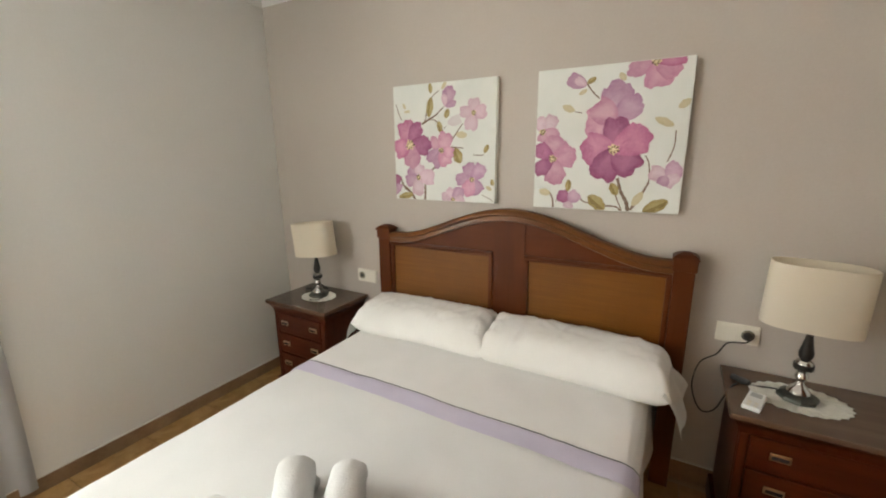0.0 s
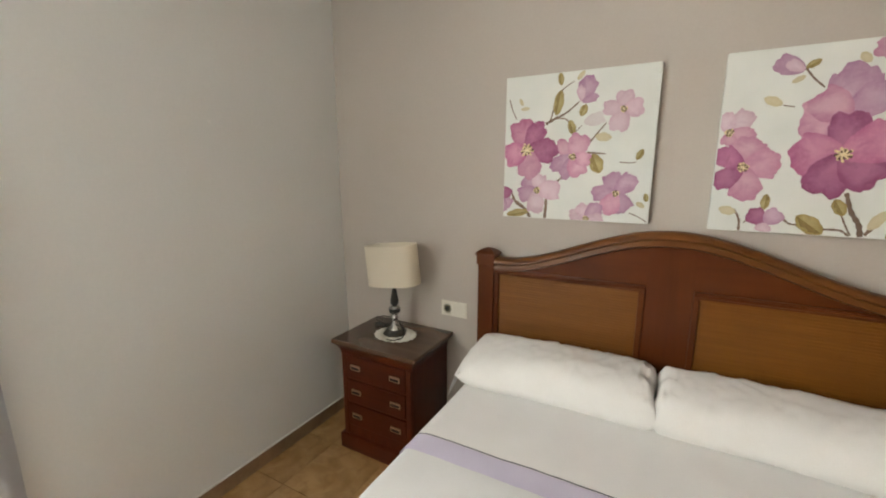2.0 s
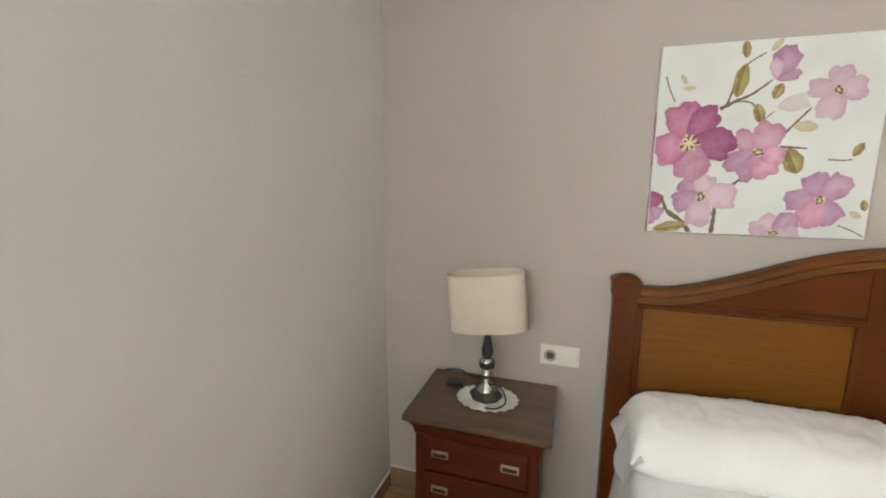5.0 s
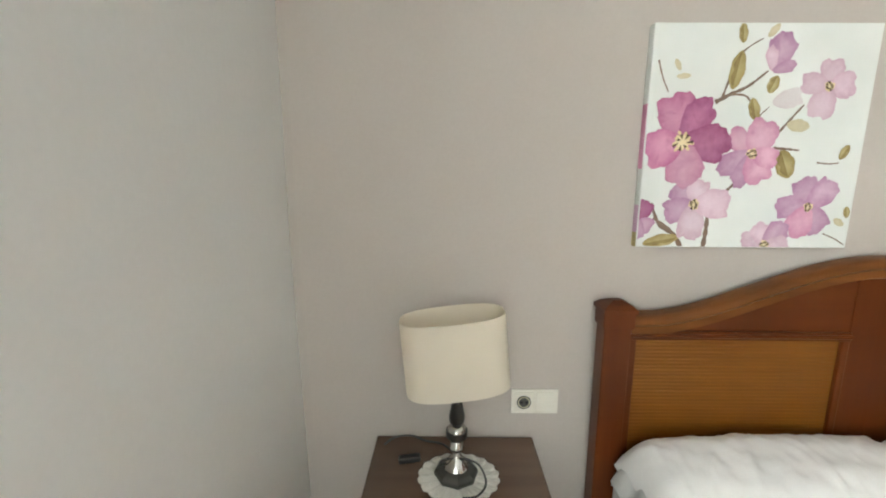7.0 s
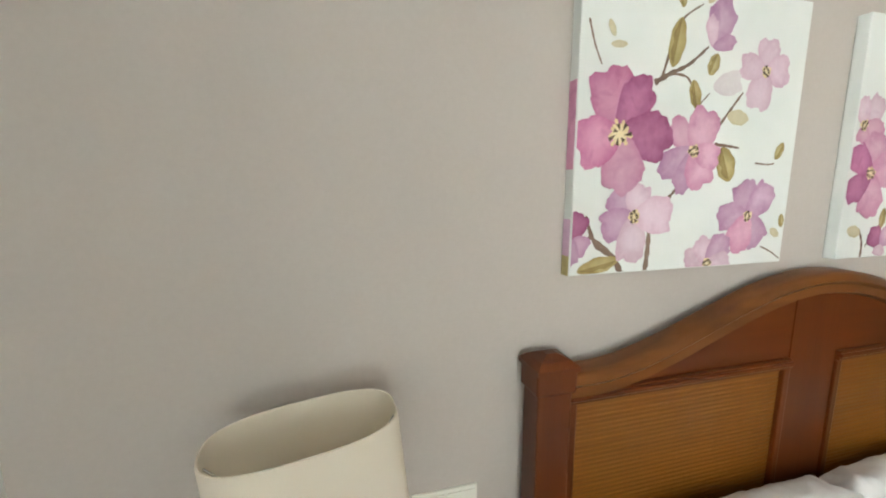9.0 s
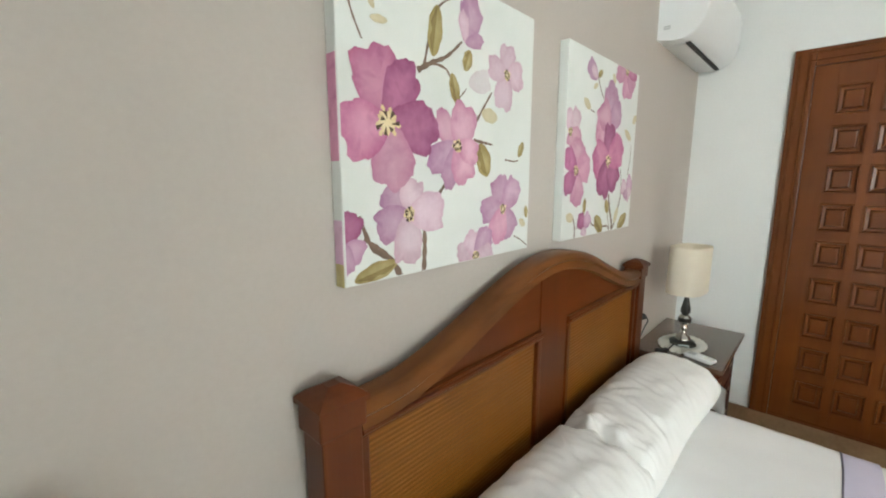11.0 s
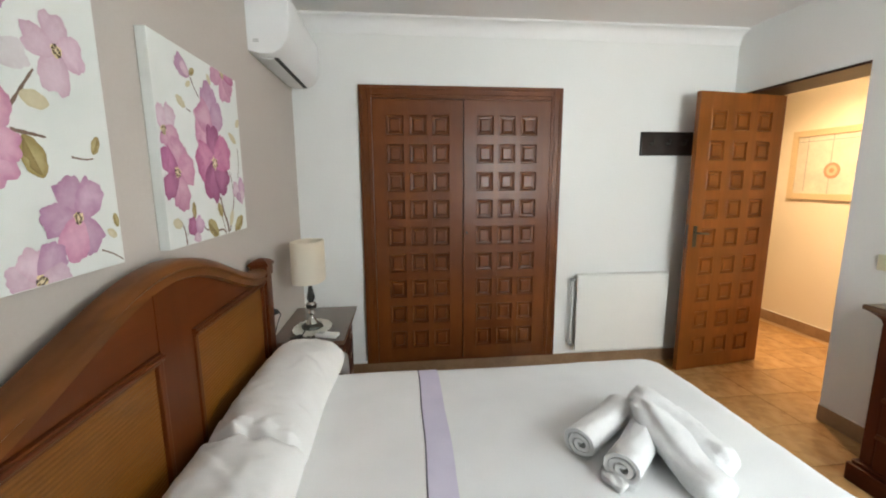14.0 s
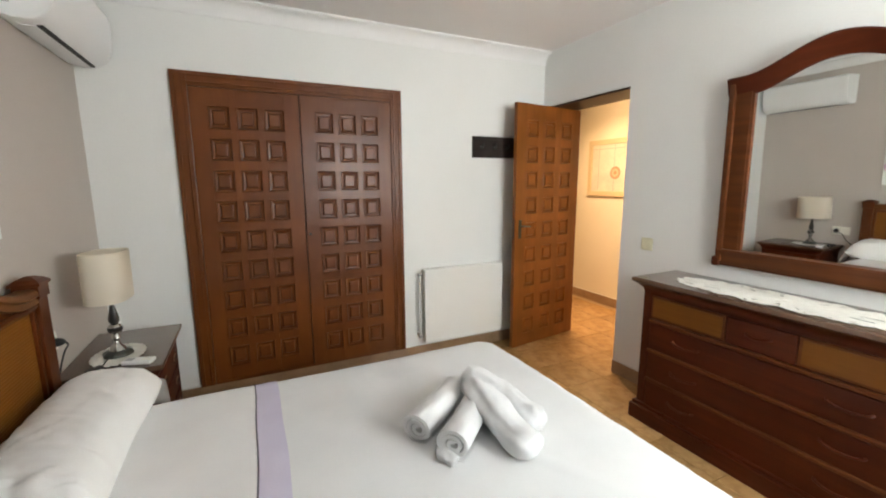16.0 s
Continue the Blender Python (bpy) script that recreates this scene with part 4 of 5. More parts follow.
# ---- canvas paintings over the bed ----
def pigment(name, a, b, c):
    """Watercolour: broad wet blooms from pale to full tone, granulation, and a little denser pigment at the rim."""
    m, nt, p = node_mat(name)
    wash, bloom, grain = noise_out(nt, 8, 2, distort=0.9), noise_out(nt, 20, 3, distort=0.8), noise_out(nt, 90, 2)
    rim = nt.nodes.new("ShaderNodeAttribute")
    rim.attribute_name = "rim"
    add = nt.nodes.new("ShaderNodeMath")
    add.operation = "MULTIPLY_ADD"
    add.inputs[1].default_value = 3.0
    nt.links.new(wash, add.inputs[0])
    nt.links.new(rim.outputs["Fac"], add.inputs[2])
    col = mixed(nt, ramped(nt, add.outputs[0], 1.25, 2.75), b, a)
    col = mixed(nt, ramped(nt, bloom, 0.50, 1.0), col, c)
    col = mixed(nt, ramped(nt, wash, 0.52, 0.80), col, b)
    col = mixed(nt, ramped(nt, grain, 0.45, 2.6), col, [min(1, v * 1.35) for v in b])
    geo = nt.nodes.new("ShaderNodeNewGeometry")
    hs = nt.nodes.new("ShaderNodeHueSaturation")
    vr = nt.nodes.new("ShaderNodeMapRange")
    vr.inputs[3].default_value, vr.inputs[4].default_value = 0.86, 1.10
    nt.links.new(geo.outputs["Random Per Island"], vr.inputs[0])
    nt.links.new(vr.outputs[0], hs.inputs["Value"])
    nt.links.new(col, hs.inputs["Color"])
    nt.links.new(hs.outputs[0], p.inputs["Base Color"])
    p.inputs["Roughness"].default_value = 0.7
    return m


PIG = [pigment("pale_petal", (0.60, 0.38, 0.48), (0.77, 0.62, 0.69), (0.50, 0.29, 0.41)),
       pigment("pink_petal", (0.52, 0.20, 0.335), (0.71, 0.43, 0.54), (0.43, 0.14, 0.28)),
       pigment("magenta_petal", (0.43, 0.095, 0.235), (0.66, 0.31, 0.45), (0.33, 0.06, 0.175)),
       pigment("plum_petal", (0.29, 0.06, 0.17), (0.52, 0.20, 0.35), (0.19, 0.035, 0.11)),
       pigment("lilac_petal", (0.43, 0.21, 0.36), (0.65, 0.44, 0.57), (0.33, 0.13, 0.28)),
       pigment("blush_petal", (0.70, 0.62, 0.64), (0.78, 0.74, 0.74), (0.68, 0.56, 0.60)),
       pigment("olive_leaf", (0.30, 0.22, 0.06), (0.52, 0.44, 0.22), (0.17, 0.115, 0.03)),
       pigment("pale_leaf", (0.56, 0.50, 0.32), (0.66, 0.60, 0.42), (0.46, 0.40, 0.22)),
       pigment("brown_stem", (0.14, 0.085, 0.065), (0.22, 0.15, 0.11), (0.10, 0.06, 0.05)),
       pigment("cream_stamen", (0.72, 0.58, 0.30), (0.82, 0.72, 0.46), (0.60, 0.44, 0.18)),
       pigment("leaf_shade", (0.20, 0.14, 0.04), (0.34, 0.26, 0.10), (0.12, 0.075, 0.025)),
       pigment("dark_stamen", (0.08, 0.05, 0.03), (0.14, 0.09, 0.05), (0.06, 0.04, 0.02))]
PALE, PINK, MAG, PLUM, LILAC, BLUSH, OLIVE, PLEAF, STEM, CREAM, BARK, DARK = range(12)
M_CANVAS = surface("primed_canvas", (0.70, 0.735, 0.70), (0.82, 0.83, 0.80), 0.8, 5, 420, 0.25, 0.0006)


class Canvas:
    """A stretched canvas; u runs right and v down, both 0 to 1. Each stroke lies a hair above the last."""

    def __init__(self, x0, z1, size, label):
        self.size, self.layer = size, 0
        self.root = thing("painting", pose(x0, 2.359, z1), label, "painting", "flower paintings over the bed")
        part("canvas", boxes((0, size, 0, 0.030, -size, 0), bevel=0.003), M_CANVAS, self.root, "white stretched canvas")

    def point(self, u, v):
        u, v = min(max(u, 0.004), 0.996), min(max(v, 0.004), 0.996)
        return (u * self.size, -0.0006 - 0.000015 * self.layer, -v * self.size)

    def blob(self, bm, pts, tone):
        self.layer += 1 if len(pts) > 9 else 0.12
        rim = bm.verts.layers.float.get("rim") or bm.verts.layers.float.new("rim")
        ring = [bm.verts.new(self.point(*p)) for p in pts]
        for v in ring:
            v[rim] = 1.0
        if len(pts) < 10:
            bm.faces.new(ring).material_index = tone
            return
        mid = (sum(p[0] for p in pts) / len(pts), sum(p[1] for p in pts) / len(pts))
        inner = [bm.verts.new(self.point(mid[0] + (p[0] - mid[0]) * 0.62, mid[1] + (p[1] - mid[1]) * 0.62)) for p in pts]
        for v in inner:
            v[rim] = 0.42
        core = bm.verts.new(self.point(*mid))
        core[rim] = 0.0
        n = len(pts)
        for i in range(n):
            bm.faces.new((ring[i], ring[(i + 1) % n], inner[(i + 1) % n], inner[i])).material_index = tone
            bm.faces.new((inner[i], inner[(i + 1) % n], core)).material_index = tone

    def petal(self, bm, u, v, du, dv, wide, tone, rough=1.0):
        """A ragged round petal from the flower's heart (u, v) out to (u + du, v + dv)."""
        L = math.hypot(du, dv)
        ax, ay = du / L, dv / L
        n = 64
        pts = []
        for i in range(n):
            a = 2 * math.pi * i / n
            t = 0.50 - 0.52 * math.copysign(abs(math.cos(a)) ** 0.92, math.cos(a))
            w = wide * math.copysign(abs(math.sin(a)) ** 0.92, math.sin(a)) * (0.66 + 0.54 * t)
            jag = 1 + rough * (0.040 * math.sin(5 * a + 9 * u + 3 * tone) + 0.026 * math.sin(8 * a + 17 * v) + 0.018 * math.sin(13 * a + 5 * du) + 0.010 * math.sin(23 * a + 11 * v))
            pts.append((u + ax * L * t * jag - ay * w * jag, v + ay * L * t * jag + ax * w * jag))
        self.blob(bm, pts, tone)

    def done(self, name, bm):
        me = bpy.data.meshes.new(name)
        bm.to_mesh(me)
        bm.free()
        for m in PIG:
            me.materials.append(m)
        o = new(name, me)
        o.parent = self.root
        return o

    def flower(self, u, v, petals, heart=0.030):
        bm = bmesh.new()
        for du, dv, wide, tone in petals:
            self.petal(bm, u, v, du, dv, wide, tone)
        if heart:
            self.blob(bm, [(u + heart * (0.62 + 0.14 * math.sin(k * 2.3 + u * 20)) * math.cos(k * math.pi / 8), v + heart * (0.62 + 0.14 * math.sin(k * 2.3 + u * 20)) * math.sin(k * math.pi / 8)) for k in range(16)], CREAM)
            for k in range(9):
                a = k * 0.698 + u * 9
                r = heart * (0.75 + 0.35 * ((k * 37) % 10) / 10)
                c, s = math.cos(a), math.sin(a)
                self.blob(bm, [(u + c * r * 0.35 - s * 0.004, v + s * r * 0.35 + c * 0.004), (u + c * r * 0.78 - s * 0.008, v + s * r * 0.78 + c * 0.008), (u + c * r * 0.92, v + s * r * 0.92), (u + c * r * 0.78 + s * 0.008, v + s * r * 0.78 - c * 0.008)], CREAM)
            for k in range(7):
                a = k * 0.897 + v * 7
                r = heart * (0.45 + 0.45 * ((k * 53) % 10) / 10)
                c, s = math.cos(a), math.sin(a)
                self.blob(bm, [(u + c * r * 0.3 - s * 0.003, v + s * r * 0.3 + c * 0.004), (u + c * r - s * 0.008, v + s * r + c * 0.008), (u + c * r + s * 0.008, v + s * r - c * 0.008)], DARK)
        return self.done("flower", bm)

    def leaf(self, u, v, du, dv, wide, tone=OLIVE):
        bm = bmesh.new()
        n = 22
        L = math.hypot(du, dv)
        ax, ay = du / L, dv / L
        pts = []
        for i in range(n):
            a = 2 * math.pi * i / n
            t = 0.5 - 0.5 * math.cos(a)
            w = wide * math.copysign(abs(math.sin(a)) ** 1.25, math.sin(a)) * (1 + 0.08 * math.sin(7 * a))
            pts.append((u + ax * L * t - ay * w, v + ay * L * t + ax * w))
        self.blob(bm, pts, tone)
        if tone == OLIVE:
            vein = [(u + ax * L * t, v + ay * L * t) for t in (0.0, 0.25, 0.5, 0.75, 0.96)]
            edge = [(u + ax * L * t - ay * wide * k, v + ay * L * t + ax * wide * k) for t, k in ((0.85, 0.38), (0.66, 0.66), (0.52, 0.42), (0.38, 0.72), (0.2, 0.4))]
            self.blob(bm, vein + edge, BARK)
        return self.done("leaf", bm)

    def stem(self, pts, w0, w1, tone=STEM):
        bm = bmesh.new()
        fine = []
        P = [Vector((*p, 0)) for p in pts]
        for i in range(len(P) - 1):
            a, b, c, d = P[max(i - 1, 0)], P[i], P[i + 1], P[min(i + 2, len(P) - 1)]
            for k in range(6):
                t = k / 6
                fine.append(0.5 * ((2 * b) + (c - a) * t + (2 * a - 5 * b + 4 * c - d) * t * t + (3 * b - a - 3 * c + d) * t ** 3))
        fine.append(P[-1])
        L, R = [], []
        for i, p in enumerate(fine):
            d = (fine[min(i + 1, len(fine) - 1)] - fine[max(i - 1, 0)]).normalized()
            w = (w0 + (w1 - w0) * i / (len(fine) - 1)) / 2 * (1 + 0.25 * math.sin(i * 2.1))
            L.append((p.x - d.y * w, p.y + d.x * w))
            R.append((p.x + d.y * w, p.y - d.x * w))
        self.layer += 1
        lv, rv = [bm.verts.new(self.point(*p)) for p in L], [bm.verts.new(self.point(*p)) for p in R]
        for i in range(len(L) - 1):
            bm.faces.new((lv[i], lv[i + 1], rv[i + 1], rv[i])).material_index = tone
        return self.done("stem", bm)


def painting_one():
    c = Canvas(-0.908, 1.844, 0.602, "square canvas painting of pink and magenta blossoms on branches")
    for v0, v1, tone in ((0.34, 0.63, MAG), (0.80, 0.93, LILAC), (0.93, 1.0, OLIVE)):
        part("wrapped_edge", boxes((-0.0008, 0, 0.003, 0.028, -v1 * 0.602, -v0 * 0.602)), PIG[tone], c.root)
    c.stem([(0.30, 0.335), (0.365, 0.30), (0.44, 0.265), (0.52, 0.20)], 0.020, 0.008)
    c.stem([(0.33, 0.315), (0.36, 0.21), (0.40, 0.12), (0.48, 0.065)], 0.011, 0.005)
    c.stem([(0.37, 0.30), (0.44, 0.31), (0.48, 0.375)], 0.010, 0.006)
    c.stem([(0.585, 0.49), (0.64, 0.42), (0.70, 0.345)], 0.012, 0.008)
    c.stem([(0.50, 0.40), (0.545, 0.355)], 0.006, 0.004)
    c.stem([(0.03, 0.155), (0.055, 0.23), (0.085, 0.29)], 0.008, 0.006)
    c.stem([(0.59, 0.535), (0.66, 0.54), (0.71, 0.545)], 0.014, 0.006)
    c.stem([(0.80, 0.60), (0.86, 0.605), (0.90, 0.60)], 0.007, 0.005)
    c.stem([(0.055, 0.79), (0.10, 0.89), (0.17, 0.935), (0.215, 1.0)], 0.012, 0.024)
    c.stem([(0.07, 0.86), (0.14, 0.905), (0.19, 0.95)], 0.012, 0.014)
    c.stem([(0.325, 0.84), (0.325, 0.92), (0.32, 1.0)], 0.018, 0.022)
    c.stem([(0.40, 0.73), (0.44, 0.69)], 0.014, 0.010)
    c.stem([(0.88, 0.93), (0.94, 0.955), (0.99, 0.985)], 0.006, 0.005)
    for args in ((0.385, 0.00, 0.01, 0.085, 0.020), (0.395, 0.115, -0.025, 0.165, 0.034), (0.565, 0.22, -0.03, 0.075, 0.026), (0.465, 0.315, 0.03, 0.10, 0.026), (0.625, 0.545, 0.055, 0.125, 0.046), (0.90, 0.585, 0.035, -0.065, 0.020), (0.03, 0.985, 0.17, -0.035, 0.030), (0.97, 0.80, 0.01, 0.055, 0.016)):
        c.leaf(*args)
    for args in ((0.50, 0.06, 0.045, -0.055, 0.016), (0.105, 0.15, 0.025, 0.05, 0.012), (0.115, 0.225, 0.065, -0.005, 0.012), (0.635, 0.43, 0.105, 0.01, 0.028), (0.92, 0.86, 0.05, 0.03, 0.016)):
        c.leaf(args[0], args[1], args[2], args[3], args[4], PLEAF)
    c.flower(0.56, 0.335, [(0.125, -0.03, 0.045, BLUSH)], 0)
    c.flower(0.54, 0.20, [(0.045, -0.155, 0.062, LILAC), (-0.02, -0.10, 0.028, PALE), (0.095, -0.03, 0.028, LILAC)], 0)
    c.flower(0.800, 0.265, [(0.005, -0.115, 0.058, PALE), (0.115, -0.01, 0.062, PALE), (-0.035, 0.135, 0.066, PALE), (-0.125, -0.02, 0.050, PALE)], 0.026)
    c.flower(0.005, 0.87, [(0.03, -0.09, 0.045, PLUM), (0.05, 0.05, 0.05, LILAC), (0.0, 0.09, 0.03, LILAC)], 0)
    c.flower(0.255, 0.795, [(-0.10, -0.085, 0.058, LILAC), (0.02, -0.115, 0.055, PALE), (-0.135, 0.045, 0.062, LILAC), (-0.01, 0.165, 0.066, PALE), (0.165, -0.005, 0.074, PALE)], 0.030)
    c.flower(0.495, 0.560, [(-0.11, -0.10, 0.052, PINK), (0.060, -0.145, 0.075, PINK), (-0.145, 0.075, 0.055, LILAC), (-0.055, 0.150, 0.045, LILAC), (0.055, 0.130, 0.068, PINK), (0.12, 0.03, 0.050, PINK)], 0.030)
    c.flower(0.170, 0.510, [(-0.055, -0.210, 0.095, MAG), (0.100, -0.185, 0.070, PLUM), (0.215, 0.010, 0.088, PLUM), (0.035, 0.195, 0.090, PINK), (-0.165, 0.050, 0.090, MAG)], 0.058)
    c.flower(0.790, 0.805, [(-0.035, -0.135, 0.066, LILAC), (0.105, -0.115, 0.062, LILAC), (-0.150, 0.000, 0.056, LILAC), (0.070, 0.115, 0.066, LILAC), (-0.055, 0.135, 0.068, PINK)], 0.026)
    c.flower(0.610, 0.985, [(-0.11, -0.04, 0.045, PALE), (-0.045, -0.10, 0.046, PALE), (0.085, -0.10, 0.055, LILAC), (0.11, 0.0, 0.045, PALE)], 0.026)


def painting_two():
    c = Canvas(-0.108, 1.845, 0.608, "square canvas painting of large crimson and pink blossoms")
    c.stem([(0.35, 0.115), (0.39, 0.17), (0.44, 0.22)], 0.010, 0.008)
    c.stem([(0.28, 0.30), (0.33, 0.31)], 0.006, 0.006)
    c.stem([(0.60, 0.765), (0.63, 0.86), (0.67, 0.93), (0.685, 0.995)], 0.018, 0.026)
    c.stem([(0.80, 0.79), (0.76, 0.88), (0.70, 0.985)], 0.012, 0.018)
    c.stem([(0.765, 0.61), (0.79, 0.66), (0.80, 0.74), (0.80, 0.80)], 0.008, 0.008)
    c.stem([(0.93, 0.45), (0.93, 0.55), (0.90, 0.65)], 0.007, 0.008)
    c.stem([(0.12, 0.87), (0.15, 0.93), (0.155, 1.0)], 0.009, 0.014)
    c.stem([(0.21, 0.89), (0.175, 0.95)], 0.006, 0.006)
    c.stem([(0.34, 0.90), (0.38, 0.94), (0.42, 0.945)], 0.010, 0.008)
    c.stem([(0.52, 0.965), (0.60, 0.965), (0.64, 0.995)], 0.012, 0.010)
    c.stem([(0.59, 0.87), (0.62, 0.94), (0.645, 0.99)], 0.008, 0.008)
    for args in ((0.41, 0.895, 0.12, 0.095, 0.045), (0.78, 0.995, 0.15, -0.085, 0.042), (0.56, 0.80, 0.045, 0.085, 0.030), (0.26, 0.87, 0.005, -0.09, 0.022), (0.35, 0.115, 0.06, -0.035, 0.018)):
        c.leaf(*args)
    for args in ((0.19, 0.255, 0.085, 0.04, 0.024), (0.30, 0.185, 0.055, -0.03, 0.014), (0.80, 0.365, 0.115, 0.055, 0.024), (0.93, 0.31, 0.065, -0.05, 0.024), (0.045, 0.87, 0.085, 0.02, 0.026), (0.56, 0.065, 0.04, 0.05, 0.020), (0.71, 0.955, 0.06, -0.10, 0.026)):
        c.leaf(args[0], args[1], args[2], args[3], args[4], PLEAF)
    c.flower(0.345, 0.125, [(-0.125, -0.055, 0.052, LILAC), (-0.075, -0.045, 0.030, PALE)], 0)
    c.flower(0.775, 0.015, [(-0.165, 0.05, 0.055, PINK), (0.055, 0.150, 0.105, PINK), (0.135, 0.075, 0.070, PINK), (0.17, 0.0, 0.040, MAG)], 0.034)
    c.flower(0.05, 0.435, [(0.09, -0.11, 0.055, PALE), (-0.03, -0.11, 0.045, PALE), (0.12, 0.03, 0.050, PINK), (0.0, 0.07, 0.04, PINK)], 0.028)
    c.flower(0.135, 0.630, [(0.015, -0.165, 0.085, PINK), (0.165, -0.030, 0.085, PINK), (0.035, 0.185, 0.080, PINK), (-0.125, 0.105, 0.060, PLUM), (-0.130, -0.095, 0.060, PLUM)], 0.034)
    c.flower(0.275, 0.945, [(-0.08, -0.065, 0.050, PLUM), (0.06, -0.07, 0.050, LILAC), (-0.01, 0.05, 0.040, PALE)], 0)
    c.flower(0.555, 0.385, [(0.000, -0.265, 0.105, LILAC), (-0.195, -0.005, 0.115, PINK), (0.140, -0.155, 0.082, LILAC), (-0.14, -0.13, 0.09, PINK)], 0)
    c.flower(0.560, 0.565, [(0.005, -0.215, 0.088, PLUM), (-0.215, -0.005, 0.115, MAG), (-0.080, 0.210, 0.105, PLUM), (0.150, 0.150, 0.100, PLUM), (0.215, -0.100, 0.110, MAG)], 0.046)
    c.flower(0.905, 0.745, [(-0.105, -0.03, 0.055, PALE), (0.075, -0.07, 0.065, LILAC), (0.06, 0.05, 0.055, PALE), (-0.03, 0.06, 0.04, LILAC)], 0)


painting_one()
painting_two()


# ---- air conditioner ----
def air_conditioner():
    x0, x1 = 0.778, 1.520
    a = thing("air_conditioner", pose(x0, YB, 0), "white wall-mounted air conditioner above the nightstand", "air conditioner")
    L = x1 - x0
    prof = [(0.0, 2.045), (-0.06, 2.032), (-0.115, 2.034), (-0.158, 2.060), (-0.185, 2.105), (-0.196, 2.16), (-0.198, 2.26), (-0.190, 2.296), (-0.165, 2.312), (0.0, 2.315)]
    rings = []
    for x, s in ((0, 0.975), (0.006, 0.995), (0.014, 1.0), (L - 0.014, 1.0), (L - 0.006, 0.995), (L, 0.975)):
        rings.append([(x, y * s, 2.17 + (z - 2.17) * s) for y, z in prof])
    part("housing", loft(rings), M_ACW, a, smooth=35)
    fl = part("air_flap", loft([[(x, -0.036, 2.0345), (x, -0.060, 2.0285), (x, -0.098, 2.0295), (x, -0.098, 2.034), (x, -0.060, 2.034), (x, -0.036, 2.040)] for x in (0.07, L - 0.05)]), M_ACW, a, "hinged white air flap", 40)
    # black bar paints the shade inside the slot
    part("air_slot", boxes((0.065, L - 0.045, -0.118, -0.100, 2.0285, 2.040)), M_SLOT, a, "dark air outlet slot")
    for z in (2.085, 2.094):
        part("label_bar", boxes((-0.0012, 0.004, -0.052, -0.026, z, z + 0.004)), M_RADG, a)


air_conditioner()


# ---- radiator and coat rack on the wardrobe wall ----
def radiator():
    r = thing("radiator", pose(XR, 0, 0), "flat white enamel panel radiator on the wall", "radiator")
    y0, y1, z0, z1 = -0.330, 0.392, 0.155, 0.738
    part("front_panel", boxes((-0.100, -0.088, y0, y1, z0, z1), bevel=0.005), M_RAD, r)
    bm = bmesh.new()
    k = y0 + 0.03
    while k < y1 - 0.03:
        box(bm, -0.088, -0.05, k, k + 0.018, z0 + 0.02, z1 - 0.02)
        k += 0.036
    part("fins", bm, M_RADG, r)
    part("back_panel", boxes((-0.05, -0.038, y0, y1, z0, z1), bevel=0.004), M_RAD, r)
    part("top_grille", boxes((-0.0995, -0.0385, y0 + 0.004, y1 - 0.004, z1 + 0.0005, z1 + 0.006), bevel=0.002), M_RAD, r)
    for y in (y0 + 0.1, y1 - 0.1):
        part("bracket", boxes((-0.038, 0, y - 0.02, y + 0.02, z0 + 0.06, z1 - 0.06)), M_RADG, r)
    part("valve_pipe", tube([(-0.06, y1 + 0.022, 0.175), (-0.06, y1 + 0.022, 0.40), (-0.06, y1 + 0.022, z1 - 0.03)], 0.0065), M_RAD, r, "white painted feed pipe", True)
    part("pipe_elbow", tube([(0, y1 + 0.022, 0.20), (-0.04, y1 + 0.022, 0.20), (-0.06, y1 + 0.022, 0.20)], 0.009), M_RADG, r, smooth=True)
    for z in (0.195, z1 - 0.035):
        part("valve", lathe([(0.010, 0), (0.012, 0.008), (0.012, 0.024), (0.009, 0.030)], 14), M_RADG, r, smooth=True).matrix_basis = pose(-0.06, y1 + 0.036, z, 90)


radiator()


def coat_rack():
    c = thing("coat_rack", pose(XR, -0.08, 0), "dark espresso wooden coat rack board on the wall", "coat rack")
    part("board", boxes((-0.020, 0, -0.52, 0, 1.618, 1.787), bevel=0.004), M_ESPRESSO, c)
    for k in range(4):
        y = -0.075 - 0.125 * k
        h = part("hook", tube([(-0.02, y, 1.70), (-0.045, y, 1.695), (-0.055, y, 1.715), (-0.056, y, 1.735)], 0.006), M_BLACKM, c, "small dark metal hook", True)
        part("hook_plate", lathe([(0.014, 0), (0.014, 0.003), (0.010, 0.005)], 14), M_BLACKM, h).matrix_basis = pose(-0.02, y, 1.70, 0, -90)


coat_rack()


